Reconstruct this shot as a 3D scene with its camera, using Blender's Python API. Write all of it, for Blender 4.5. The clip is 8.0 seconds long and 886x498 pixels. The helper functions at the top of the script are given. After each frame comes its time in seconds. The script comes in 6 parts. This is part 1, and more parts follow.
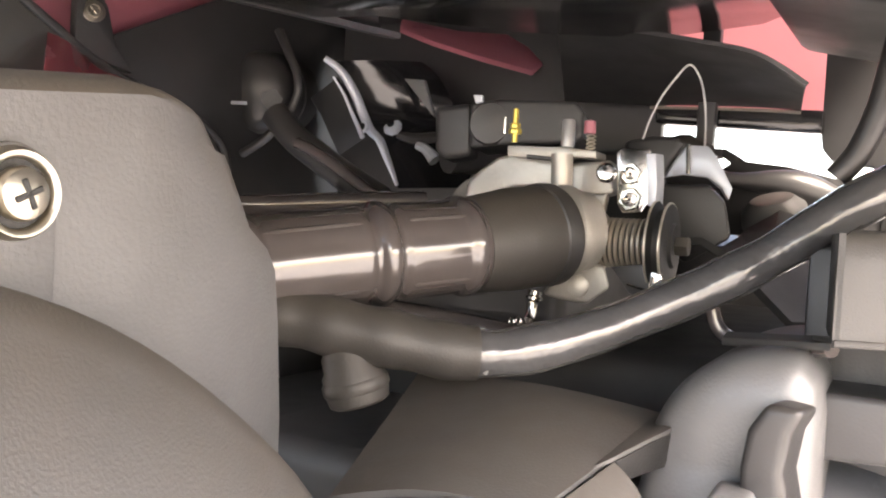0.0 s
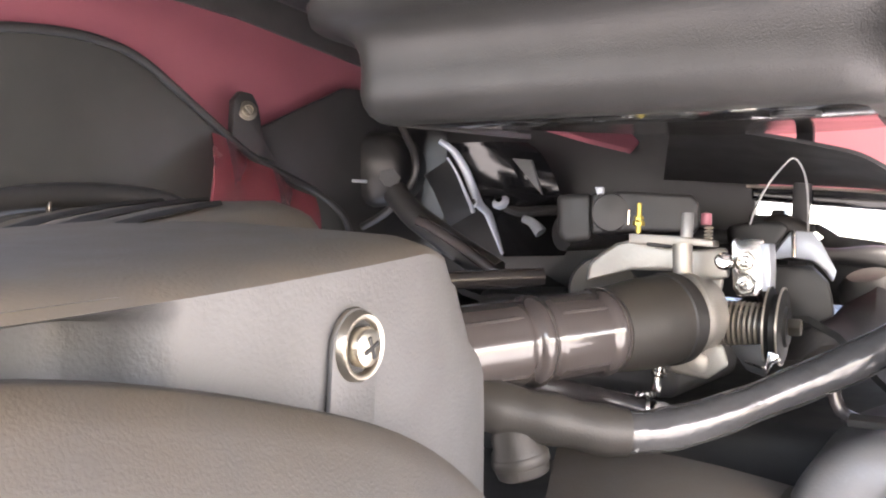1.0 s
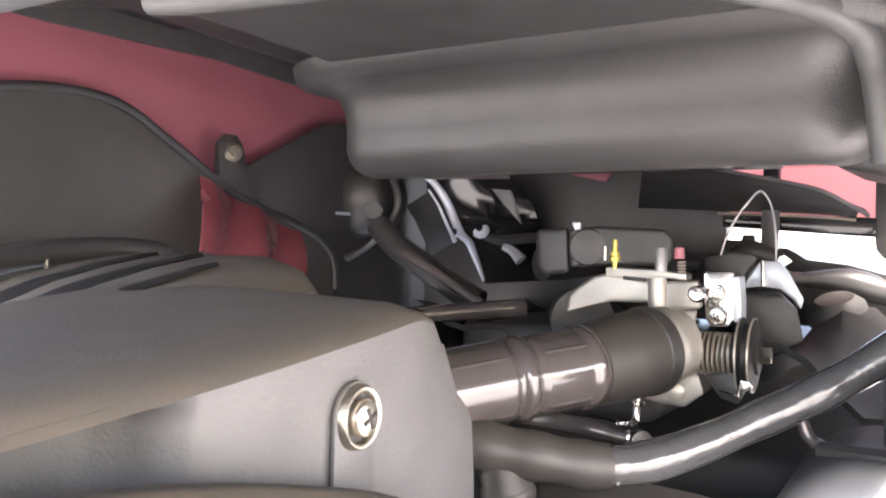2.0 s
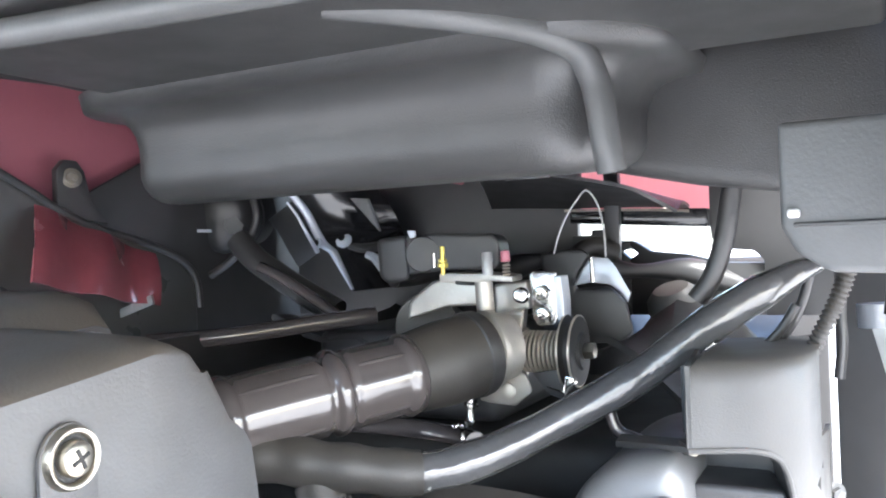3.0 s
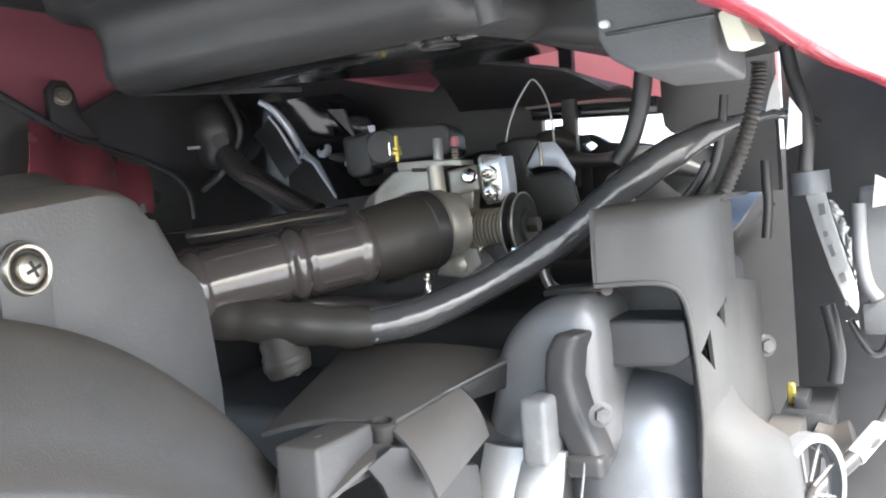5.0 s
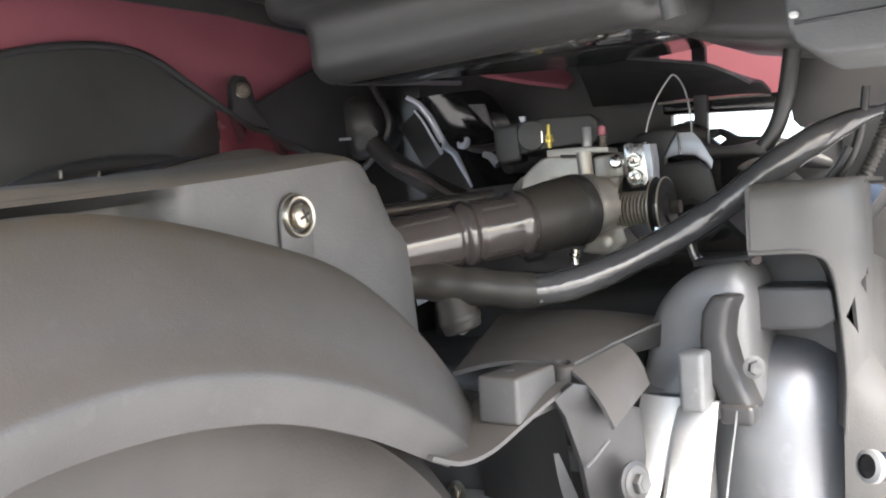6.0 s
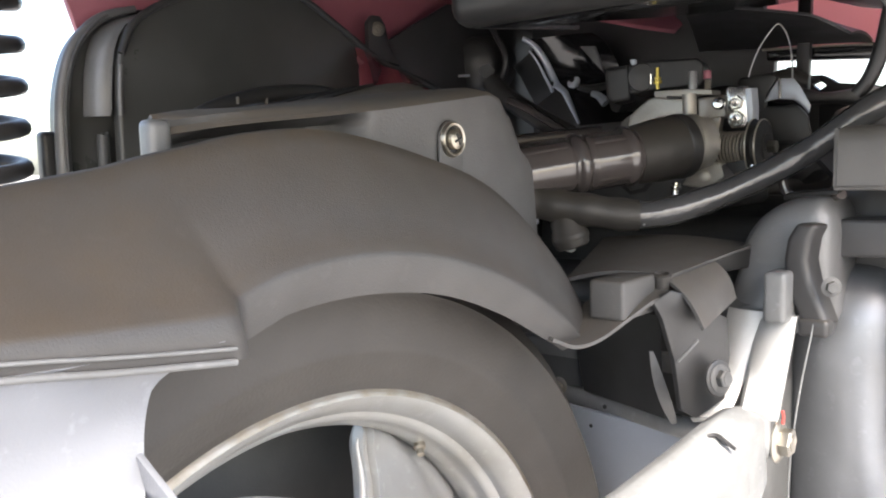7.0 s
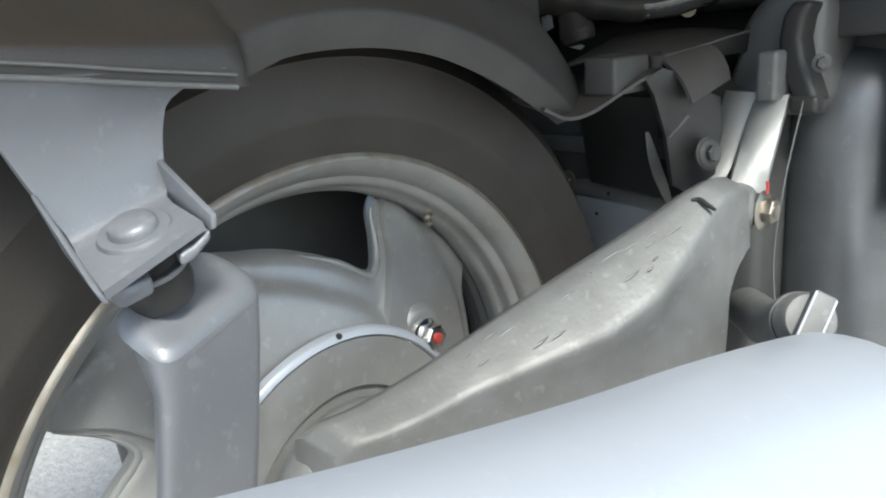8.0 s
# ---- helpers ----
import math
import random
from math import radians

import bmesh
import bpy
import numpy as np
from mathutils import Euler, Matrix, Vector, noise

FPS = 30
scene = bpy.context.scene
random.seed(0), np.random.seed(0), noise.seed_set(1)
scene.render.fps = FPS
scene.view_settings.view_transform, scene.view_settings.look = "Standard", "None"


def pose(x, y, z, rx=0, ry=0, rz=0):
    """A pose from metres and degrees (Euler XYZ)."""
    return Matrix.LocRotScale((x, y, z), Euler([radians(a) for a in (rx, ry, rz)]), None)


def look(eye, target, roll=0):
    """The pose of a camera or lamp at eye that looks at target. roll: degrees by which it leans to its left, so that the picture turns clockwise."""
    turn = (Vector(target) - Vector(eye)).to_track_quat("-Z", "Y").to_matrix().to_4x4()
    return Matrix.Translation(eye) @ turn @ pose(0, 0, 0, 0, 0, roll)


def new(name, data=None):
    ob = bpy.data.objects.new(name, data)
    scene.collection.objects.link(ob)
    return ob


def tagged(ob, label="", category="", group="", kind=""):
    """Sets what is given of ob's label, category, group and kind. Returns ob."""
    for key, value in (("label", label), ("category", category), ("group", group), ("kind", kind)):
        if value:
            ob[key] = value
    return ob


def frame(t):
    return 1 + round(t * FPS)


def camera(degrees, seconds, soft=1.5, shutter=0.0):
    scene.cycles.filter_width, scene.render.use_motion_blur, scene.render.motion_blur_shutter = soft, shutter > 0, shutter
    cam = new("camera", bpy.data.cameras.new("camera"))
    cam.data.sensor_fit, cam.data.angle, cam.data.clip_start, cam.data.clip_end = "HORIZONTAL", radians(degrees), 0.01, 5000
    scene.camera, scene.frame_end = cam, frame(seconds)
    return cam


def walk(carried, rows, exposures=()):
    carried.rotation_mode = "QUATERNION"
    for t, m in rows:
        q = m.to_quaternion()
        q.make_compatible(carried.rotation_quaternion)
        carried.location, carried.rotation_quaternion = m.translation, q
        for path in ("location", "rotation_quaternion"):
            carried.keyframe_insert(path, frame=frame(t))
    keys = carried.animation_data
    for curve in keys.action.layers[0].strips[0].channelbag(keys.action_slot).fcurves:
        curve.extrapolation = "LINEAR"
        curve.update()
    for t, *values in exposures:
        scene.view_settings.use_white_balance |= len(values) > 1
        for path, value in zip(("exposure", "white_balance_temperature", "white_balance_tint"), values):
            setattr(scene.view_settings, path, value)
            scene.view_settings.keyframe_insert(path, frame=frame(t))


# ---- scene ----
cam = camera(56.2, 8.0, 2.0)
METRES, EYE, TILT, LEAN, TURN = 0.54, 0.557, -1.73, -3.14, -61.15
ROWS = [
    (0.0, 0.0, 0.0, 0.0, 0.0, 0.0, -0.0),
    (0.5, -0.0508, -0.0504, 0.0363, 1.95, 1.56, -0.22),
    (1.0, -0.0877, -0.0951, 0.049, 3.03, 2.19, 0.27),
    (2.5, -0.068, -0.1419, 0.0945, -0.02, 2.58, 3.41),
    (3.0, 0.0328, -0.1417, 0.0915, -1.99, 2.06, 5.27),
    (3.5, 0.0663, -0.1777, 0.0329, -2.85, 0.59, 6.22),
    (4.0, 0.0969, -0.1846, 0.01, -2.35, -1.11, 7.09),
    (5.5, 0.0853, -0.2662, 0.0047, 2.48, -0.42, 7.48),
    (6.0, 0.0213, -0.3262, -0.0193, 5.79, 0.13, 6.59),
    (6.5, -0.0228, -0.369, -0.0369, 9.88, 0.01, 5.62),
    (7.0, -0.0004, -0.4764, -0.0338, 11.81, -3.55, 4.24),
    (7.5, 0.0586, -0.5121, -0.0548, 13.4, -7.66, 5.02),
    (8.0, 0.0596, -0.547, -0.1124, 15.12, -12.93, 5.75),
]
EXPOSURES = [  # seconds, stops, kelvin, tint
    (0.0, 3.72, 7900, 17), (0.5, 3.92, 7350, 18), (1.2, 4.07, 7200, 18), (2.5, 4.08, 6900, 17), (2.9, 4.00, 6300, 11), (3.5, 3.55, 5850, -1), (4.2, 3.32, 6050, 2), (5.3, 3.05, 6550, 9),
    (6.0, 3.00, 6800, 10), (6.5, 2.82, 6850, 10), (7.0, 2.47, 7000, 11), (7.5, 1.74, 6950, 9), (8.0, 0.86, 6450, 2)]
walk(cam, [(t, pose(0, 0, EYE, TILT, LEAN, TURN) @ pose(METRES * x, METRES * y, METRES * z, 90 + pitch, roll, yaw)) for t, x, y, z, yaw, pitch, roll in ROWS], EXPOSURES)

# ---------------------------------------------------------------- light
world = bpy.data.worlds.new("daylight")
scene.world = world
world.use_nodes = True
wn = world.node_tree.nodes
sky = wn.new("ShaderNodeTexSky")
sky.sky_type = "NISHITA"
sky.sun_disc = False
SUN_ELEVATION, SUN_AZIMUTH = 50.0, 242.0          # azimuth anticlockwise from +x
sky.sun_elevation = radians(SUN_ELEVATION)
sky.sun_rotation = radians(90 - SUN_AZIMUTH)
sky.dust_density = 3.0
wn["Background"].inputs[1].default_value = 0.15
world.node_tree.links.new(sky.outputs[0], wn["Background"].inputs[0])

sun_data = bpy.data.lights.new("sun", "SUN")
sun_data.energy, sun_data.angle, sun_data.color = 1.9, radians(11), (1.0, 0.98, 0.95)
sun = new("sun", sun_data)
ce, se = math.cos(radians(SUN_ELEVATION)), math.sin(radians(SUN_ELEVATION))
sun_dir = Vector((ce * math.cos(radians(SUN_AZIMUTH)), ce * math.sin(radians(SUN_AZIMUTH)), se))
sun.matrix_world = look(sun_dir * 6, (0, 0, 0))


# ---------------------------------------------------------------- materials
def material(name, colour, rough=0.5, metal=0.0, second=None, scale=40.0, amount=0.5, bump=0.15, grain=900.0,
             dust=0.0, dust_colour=(0.30, 0.235, 0.165), coat=0.0, spots=0.0, rough_vary=0.12, random_tint=0.0, depth=0.0006, dust_from=0.15):
    """A painted, moulded or cast surface: cloudy two-tone colour, fine grain relief, dust on what faces up, pale scuffs."""
    m = bpy.data.materials.new(name)
    m.use_nodes = True
    nt = m.node_tree
    n, l = nt.nodes, nt.links
    b = n["Principled BSDF"]
    b.inputs["Metallic"].default_value = metal
    b.inputs["Coat Weight"].default_value = coat
    b.inputs["Coat Roughness"].default_value = 0.08
    co = n.new("ShaderNodeTexCoord")
    big = n.new("ShaderNodeTexNoise")
    big.inputs["Scale"].default_value, big.inputs["Detail"].default_value = scale, 6.0
    l.new(co.outputs["Object"], big.inputs["Vector"])
    fine = n.new("ShaderNodeTexNoise")
    fine.inputs["Scale"].default_value, fine.inputs["Detail"].default_value = grain, 3.0
    l.new(co.outputs["Object"], fine.inputs["Vector"])
    second = second or tuple(c * 0.7 for c in colour)
    ramp = n.new("ShaderNodeValToRGB")
    ramp.color_ramp.elements[0].position, ramp.color_ramp.elements[1].position = 0.35, 0.68
    ramp.color_ramp.elements[0].color = (*colour, 1)
    mixed = tuple(c + (s - c) * amount for c, s in zip(colour, second))
    ramp.color_ramp.elements[1].color = (*mixed, 1)
    l.new(big.outputs["Fac"], ramp.inputs["Fac"])
    out = ramp.outputs["Color"]
    if spots:
        sp = n.new("ShaderNodeTexNoise")
        sp.inputs["Scale"].default_value, sp.inputs["Detail"].default_value = 160.0, 8.0
        l.new(co.outputs["Object"], sp.inputs["Vector"])
        sr = n.new("ShaderNodeMapRange")
        sr.inputs["From Min"].default_value, sr.inputs["From Max"].default_value = 0.60, 0.72
        sr.inputs["To Max"].default_value = spots
        l.new(sp.outputs["Fac"], sr.inputs["Value"])
        mx = n.new("ShaderNodeMix")
        mx.data_type = "RGBA"
        l.new(sr.outputs["Result"], mx.inputs["Factor"])
        l.new(out, mx.inputs["A"])
        mx.inputs["B"].default_value = (*[min(1, c * 1.6 + 0.05) for c in colour], 1)
        out = mx.outputs["Result"]
    rough_in = n.new("ShaderNodeMapRange")
    rough_in.inputs["To Min"].default_value = max(0.03, rough - rough_vary)
    rough_in.inputs["To Max"].default_value = min(1.0, rough + rough_vary)
    l.new(big.outputs["Fac"], rough_in.inputs["Value"])
    rough_out = rough_in.outputs["Result"]
    if dust:
        geo = n.new("ShaderNodeNewGeometry")
        sep = n.new("ShaderNodeSeparateXYZ")
        l.new(geo.outputs["Normal"], sep.inputs["Vector"])
        up = n.new("ShaderNodeMapRange")
        up.inputs["From Min"].default_value, up.inputs["From Max"].default_value = dust_from, 0.85
        l.new(sep.outputs["Z"], up.inputs["Value"])
        dn = n.new("ShaderNodeTexNoise")
        dn.inputs["Scale"].default_value, dn.inputs["Detail"].default_value = 55.0, 9.0
        l.new(co.outputs["Object"], dn.inputs["Vector"])
        dr = n.new("ShaderNodeMapRange")
        dr.inputs["From Min"].default_value, dr.inputs["From Max"].default_value = 0.25, 0.7
        dr.inputs["To Min"].default_value, dr.inputs["To Max"].default_value = 0.55, 1.0
        l.new(dn.outputs["Fac"], dr.inputs["Value"])
        wide = n.new("ShaderNodeTexNoise")
        wide.inputs["Scale"].default_value, wide.inputs["Detail"].default_value = 9.0, 4.0
        stretch = n.new("ShaderNodeMapping")
        stretch.inputs["Scale"].default_value = (0.6, 1.6, 2.2)
        l.new(co.outputs["Object"], stretch.inputs["Vector"])
        l.new(stretch.outputs["Vector"], wide.inputs["Vector"])
        wr = n.new("ShaderNodeMapRange")
        wr.inputs["From Min"].default_value, wr.inputs["From Max"].default_value = 0.32, 0.66
        wr.inputs["To Min"].default_value, wr.inputs["To Max"].default_value = 0.62, 1.0
        l.new(wide.outputs["Fac"], wr.inputs["Value"])
        both = n.new("ShaderNodeMath")
        both.operation = "MULTIPLY"
        l.new(dr.outputs["Result"], both.inputs[0])
        l.new(wr.outputs["Result"], both.inputs[1])
        mul = n.new("ShaderNodeMath")
        mul.operation = "MULTIPLY_ADD"
        l.new(up.outputs["Result"], mul.inputs[0])
        mul.inputs[1].default_value = dust
        mul.inputs[2].default_value = dust * 0.12
        mul2 = n.new("ShaderNodeMath")
        mul2.operation = "MULTIPLY"
        mul2.use_clamp = True
        l.new(mul.outputs[0], mul2.inputs[0])
        l.new(both.outputs[0], mul2.inputs[1])
        dm = n.new("ShaderNodeMix")
        dm.data_type = "RGBA"
        l.new(mul2.outputs[0], dm.inputs["Factor"])
        l.new(out, dm.inputs["A"])
        dm.inputs["B"].default_value = (*dust_colour, 1)
        out = dm.outputs["Result"]
        rm = n.new("ShaderNodeMix")
        l.new(mul2.outputs[0], rm.inputs["Factor"])
        l.new(rough_out, rm.inputs["A"])
        rm.inputs["B"].default_value = 0.9
        rough_out = rm.outputs["Result"]
    if random_tint:
        info = n.new("ShaderNodeObjectInfo")
        hs = n.new("ShaderNodeHueSaturation")
        rr = n.new("ShaderNodeMapRange")
        rr.inputs["To Min"].default_value, rr.inputs["To Max"].default_value = 1 - random_tint, 1 + random_tint
        l.new(info.outputs["Random"], rr.inputs["Value"])
        l.new(rr.outputs["Result"], hs.inputs["Value"])
        l.new(out, hs.inputs["Color"])
        out = hs.outputs["Color"]
    l.new(out, b.inputs["Base Color"])
    l.new(rough_out, b.inputs["Roughness"])
    if bump:
        bp = n.new("ShaderNodeBump")
        bp.inputs["Strength"].default_value, bp.inputs["Distance"].default_value = bump, depth
        l.new(fine.outputs["Fac"], bp.inputs["Height"])
        l.new(bp.outputs["Normal"], b.inputs["Normal"])
    return m


GREY_PLASTIC = material("dusty_grey_plastic", (0.088, 0.090, 0.094), 0.45, dust=0.85, dust_colour=(0.138, 0.112, 0.083), bump=0.3, spots=0.1)
SPLASH = material("dusty_splash_plastic", (0.080, 0.080, 0.080), 0.5, dust=0.7, dust_colour=(0.125, 0.104, 0.079), bump=0.3, spots=0.15)
SHROUD = material("satin_grey_shroud_plastic", (0.043, 0.043, 0.042), 0.48, dust=0.5, dust_colour=(0.105, 0.091, 0.074), bump=0.3, grain=1400, spots=0.08)
FENDER = material("dusty_mudguard_plastic", (0.064, 0.063, 0.063), 0.42, dust=0.85, dust_from=0.36, dust_colour=(0.088, 0.067, 0.045), bump=0.3, grain=1300, spots=0.1)
DARK_PLASTIC = material("dark_grey_plastic", (0.075, 0.077, 0.078), 0.5, dust=0.2, dust_colour=(0.15, 0.125, 0.095), bump=0.2)
BLACK_PLASTIC = material("black_plastic", (0.042, 0.042, 0.043), 0.4, bump=0.15)
BUCKET_PLASTIC = material("black_grained_plastic", (0.034, 0.034, 0.034), 0.40, bump=0.35, grain=1500, spots=0.05)
COVER_PLASTIC = material("satin_black_cover_plastic", (0.066, 0.068, 0.066), 0.3, bump=0.12, scale=25, rough_vary=0.08)
GLOSS_BLACK = material("glossy_black_plastic", (0.012, 0.012, 0.013), 0.1, bump=0.03, rough_vary=0.05)
RUBBER_GLOSS = material("shiny_black_rubber", (0.080, 0.070, 0.069), 0.20, bump=0.05, rough_vary=0.05, coat=1.0)
RUBBER = material("matt_black_rubber", (0.035, 0.033, 0.031), 0.5, bump=0.2, dust=0.2, dust_colour=(0.15, 0.125, 0.095))
TYRE = material("dusty_tyre_rubber", (0.046, 0.042, 0.039), 0.58, second=(0.075, 0.070, 0.065), scale=18, amount=0.7, bump=0.3, grain=600)
WRAP = material("wrinkled_glossy_tape", (0.070, 0.071, 0.074), 0.22, bump=0.6, grain=55, rough_vary=0.08, depth=0.005, coat=0.9)
RED = material("red_paint", (0.50, 0.03, 0.055), 0.25, second=(0.44, 0.025, 0.05), bump=0.02, coat=0.6)
RED_MATT = material("unpainted_red_plastic", (0.40, 0.135, 0.168), 0.42, second=(0.33, 0.105, 0.135), bump=0.1, scale=14)
# colour of the red panel's reflection on the inner cover
REFLECTED_RED = material("painted_red_reflection", (0.27, 0.070, 0.088), 0.22, bump=0.03, coat=0.7)
# near-black for deep parts; also stands for shade on the hooked lip and lid
BLACK_AND_SHADE = material("deep_black_and_shade", (0.018, 0.018, 0.018), 0.6, bump=0.3)
CAST = material("cast_aluminium", (0.45, 0.435, 0.40), 0.42, metal=0.55, second=(0.33, 0.30, 0.26), bump=0.28, grain=420, spots=0.15)
CAST_LIGHT = material("pale_cast_aluminium", (0.42, 0.425, 0.42), 0.44, metal=0.35, second=(0.31, 0.31, 0.30), bump=0.28, grain=420, spots=0.2)
CAST_GREY = material("grey_cast_aluminium", (0.185, 0.19, 0.192), 0.46, metal=0.15, second=(0.125, 0.126, 0.125), bump=0.32, grain=420, spots=0.3, scale=60)
ENGINE_PAINT = material("grey_engine_paint", (0.155, 0.157, 0.160), 0.38, metal=0.2, bump=0.2, dust=0.08, dust_colour=(0.2, 0.17, 0.13), spots=0.12)
DUCT = material("dark_satin_duct", (0.21, 0.218, 0.232), 0.36, metal=0.6, bump=0.15, spots=0.15)
SATIN_RUBBER = material("satin_black_rubber", (0.032, 0.032, 0.033), 0.36, bump=0.12, dust=0.15, dust_colour=(0.15, 0.125, 0.095))
SILVER = material("silver_paint", (0.37, 0.378, 0.38), 0.34, metal=0.4, second=(0.29, 0.285, 0.268), bump=0.2, spots=0.18, scale=26, amount=0.8)
DIRT_LIP = material("dirt_stained_silver", (0.36, 0.345, 0.31), 0.38, metal=0.5, second=(0.20, 0.16, 0.10), bump=0.2, scale=70, amount=0.8)
SHIELD = material("pale_silver_plastic", (0.52, 0.56, 0.62), 0.33, metal=0.25, second=(0.46, 0.49, 0.54), bump=0.08, spots=0.05, scale=12)
STAY = material("blue_grey_paint", (0.25, 0.262, 0.288), 0.36, metal=0.25, second=(0.20, 0.21, 0.232), bump=0.25, spots=0.25, scale=30)
CHROME = material("bright_plated_steel", (0.75, 0.74, 0.72), 0.14, metal=1.0, second=(0.6, 0.58, 0.55), bump=0.05, rough_vary=0.06)
ZINC = material("zinc_plated_steel", (0.44, 0.42, 0.38), 0.32, metal=0.95, second=(0.40, 0.34, 0.24), bump=0.15, scale=120)
BRASS = material("yellow_plated_brass", (0.65, 0.52, 0.12), 0.3, metal=0.6, bump=0.05)
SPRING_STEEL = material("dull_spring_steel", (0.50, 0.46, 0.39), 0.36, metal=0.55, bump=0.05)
WHITE_TAPE = material("white_paper_tape", (0.54, 0.55, 0.54), 0.6, second=(0.42, 0.42, 0.40), bump=0.3, spots=0.1, depth=0.002, grain=200)
CREAM = material("cream_plastic", (0.62, 0.60, 0.47), 0.45, bump=0.1)
INK = material("grey_print", (0.22, 0.22, 0.23), 0.7, bump=0.0)
RED_MARK = material("red_paint_mark", (0.50, 0.06, 0.05), 0.5, bump=0.05)
CONCRETE = material("rough_concrete", (0.51, 0.49, 0.46), 0.85, second=(0.30, 0.285, 0.26), scale=90, bump=1.0, grain=140, spots=0.5, depth=0.004)


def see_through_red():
    """Thin red plastic that daylight shines through from behind; its colours are paled to pink for glare."""
    m = bpy.data.materials.new("thin_red_plastic_paled_by_glare")
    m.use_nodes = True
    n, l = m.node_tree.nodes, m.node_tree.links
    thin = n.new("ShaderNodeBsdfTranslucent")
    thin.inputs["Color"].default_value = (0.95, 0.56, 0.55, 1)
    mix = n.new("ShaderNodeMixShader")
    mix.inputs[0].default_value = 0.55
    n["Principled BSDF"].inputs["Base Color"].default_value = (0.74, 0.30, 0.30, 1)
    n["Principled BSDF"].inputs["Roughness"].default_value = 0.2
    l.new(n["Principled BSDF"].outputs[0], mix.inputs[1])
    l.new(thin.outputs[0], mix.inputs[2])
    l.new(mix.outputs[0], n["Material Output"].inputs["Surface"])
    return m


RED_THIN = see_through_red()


# ---------------------------------------------------------------- mesh helpers
V = Vector


def lerp(a, b, k):
    return a + (b - a) * k


def spline(points, steps=8):
    """A smooth line through the points."""
    p = [V(q) for q in points]
    p = [p[0] * 2 - p[1]] + p + [p[-1] * 2 - p[-2]]
    out = []
    for i in range(1, len(p) - 2):
        a, b, c, d = p[i - 1 : i + 3]
        for k in range(steps):
            t = k / steps
            out.append(0.5 * (2 * b + (c - a) * t + (2 * a - 5 * b + 4 * c - d) * t * t + (3 * b - a - 3 * c + d) * t ** 3))
    out.append(p[-2])
    return out


def rings_to_mesh(bm, rings, close_ends=True, around=True):
    rows = [[bm.verts.new(q) for q in ring] for ring in rings]
    n = len(rows[0])
    for a, b in zip(rows, rows[1:]):
        for i in range(n if around else n - 1):
            j = (i + 1) % n
            bm.faces.new((a[i], a[j], b[j], b[i]))
    if close_ends:
        bm.faces.new(rows[0][::-1])
        bm.faces.new(rows[-1])
    return bm


def tube(points, radius, seg=12, steps=6, smooth=True):
    """A swept round; radius is a number, or a function of the share of the way."""
    path = spline(points, steps) if smooth else [V(q) for q in points]
    rings, side = [], None
    for i, q in enumerate(path):
        d = (path[min(i + 1, len(path) - 1)] - path[max(i - 1, 0)]).normalized()
        if side is None:
            side = d.orthogonal().normalized()
        side = (side - d * side.dot(d)).normalized()
        other = d.cross(side)
        r = radius(i / (len(path) - 1)) if callable(radius) else radius
        rings.append([q + (side * math.cos(a) + other * math.sin(a)) * r for a in np.linspace(0, 2 * math.pi, seg, endpoint=False)])
    return rings_to_mesh(bmesh.new(), rings)


def lathe(profile, origin, axis, seg=32, close=True):
    """Turn (radius, height) pairs round an axis."""
    d = V(axis).normalized()
    side = d.orthogonal().normalized()
    if abs(d.y) > 0.99:
        side = V((1, 0, 0))
    other = d.cross(side)
    rings = [[V(origin) + d * h + (side * math.cos(a) + other * math.sin(a)) * max(r, 1e-4)
              for a in np.linspace(0, 2 * math.pi, seg, endpoint=False)] for r, h in profile]
    return rings_to_mesh(bmesh.new(), rings, close)


def bevelled(bm, width, segments=2):
    if width:
        edges = [e for e in bm.edges if len(e.link_faces) == 2 and e.calc_face_angle(0) > 0.4]
        bmesh.ops.bevel(bm, geom=edges, offset=width, segments=segments, affect="EDGES", profile=0.6, clamp_overlap=True)
    return bm


def plate(points, depth, bevel=0.0015, segments=2):
    """A flat outline drawn out along the vector depth."""
    bm = bmesh.new()
    a = [bm.verts.new(V(q)) for q in points]
    b = [bm.verts.new(V(q) + V(depth)) for q in points]
    n = len(a)
    bm.faces.new(a[::-1])
    bm.faces.new(b)
    for i in range(n):
        bm.faces.new((a[i], a[(i + 1) % n], b[(i + 1) % n], b[i]))
    bmesh.ops.recalc_face_normals(bm, faces=bm.faces[:])
    return bevelled(bm, bevel, segments)


def box(lo, hi, bevel=0.002, segments=2, turn=None):
    bm = plate([(lo[0], lo[1], lo[2]), (hi[0], lo[1], lo[2]), (hi[0], hi[1], lo[2]), (lo[0], hi[1], lo[2])], (0, 0, hi[2] - lo[2]), bevel, segments)
    if turn:
        bmesh.ops.transform(bm, matrix=turn, verts=bm.verts[:])
    return bm


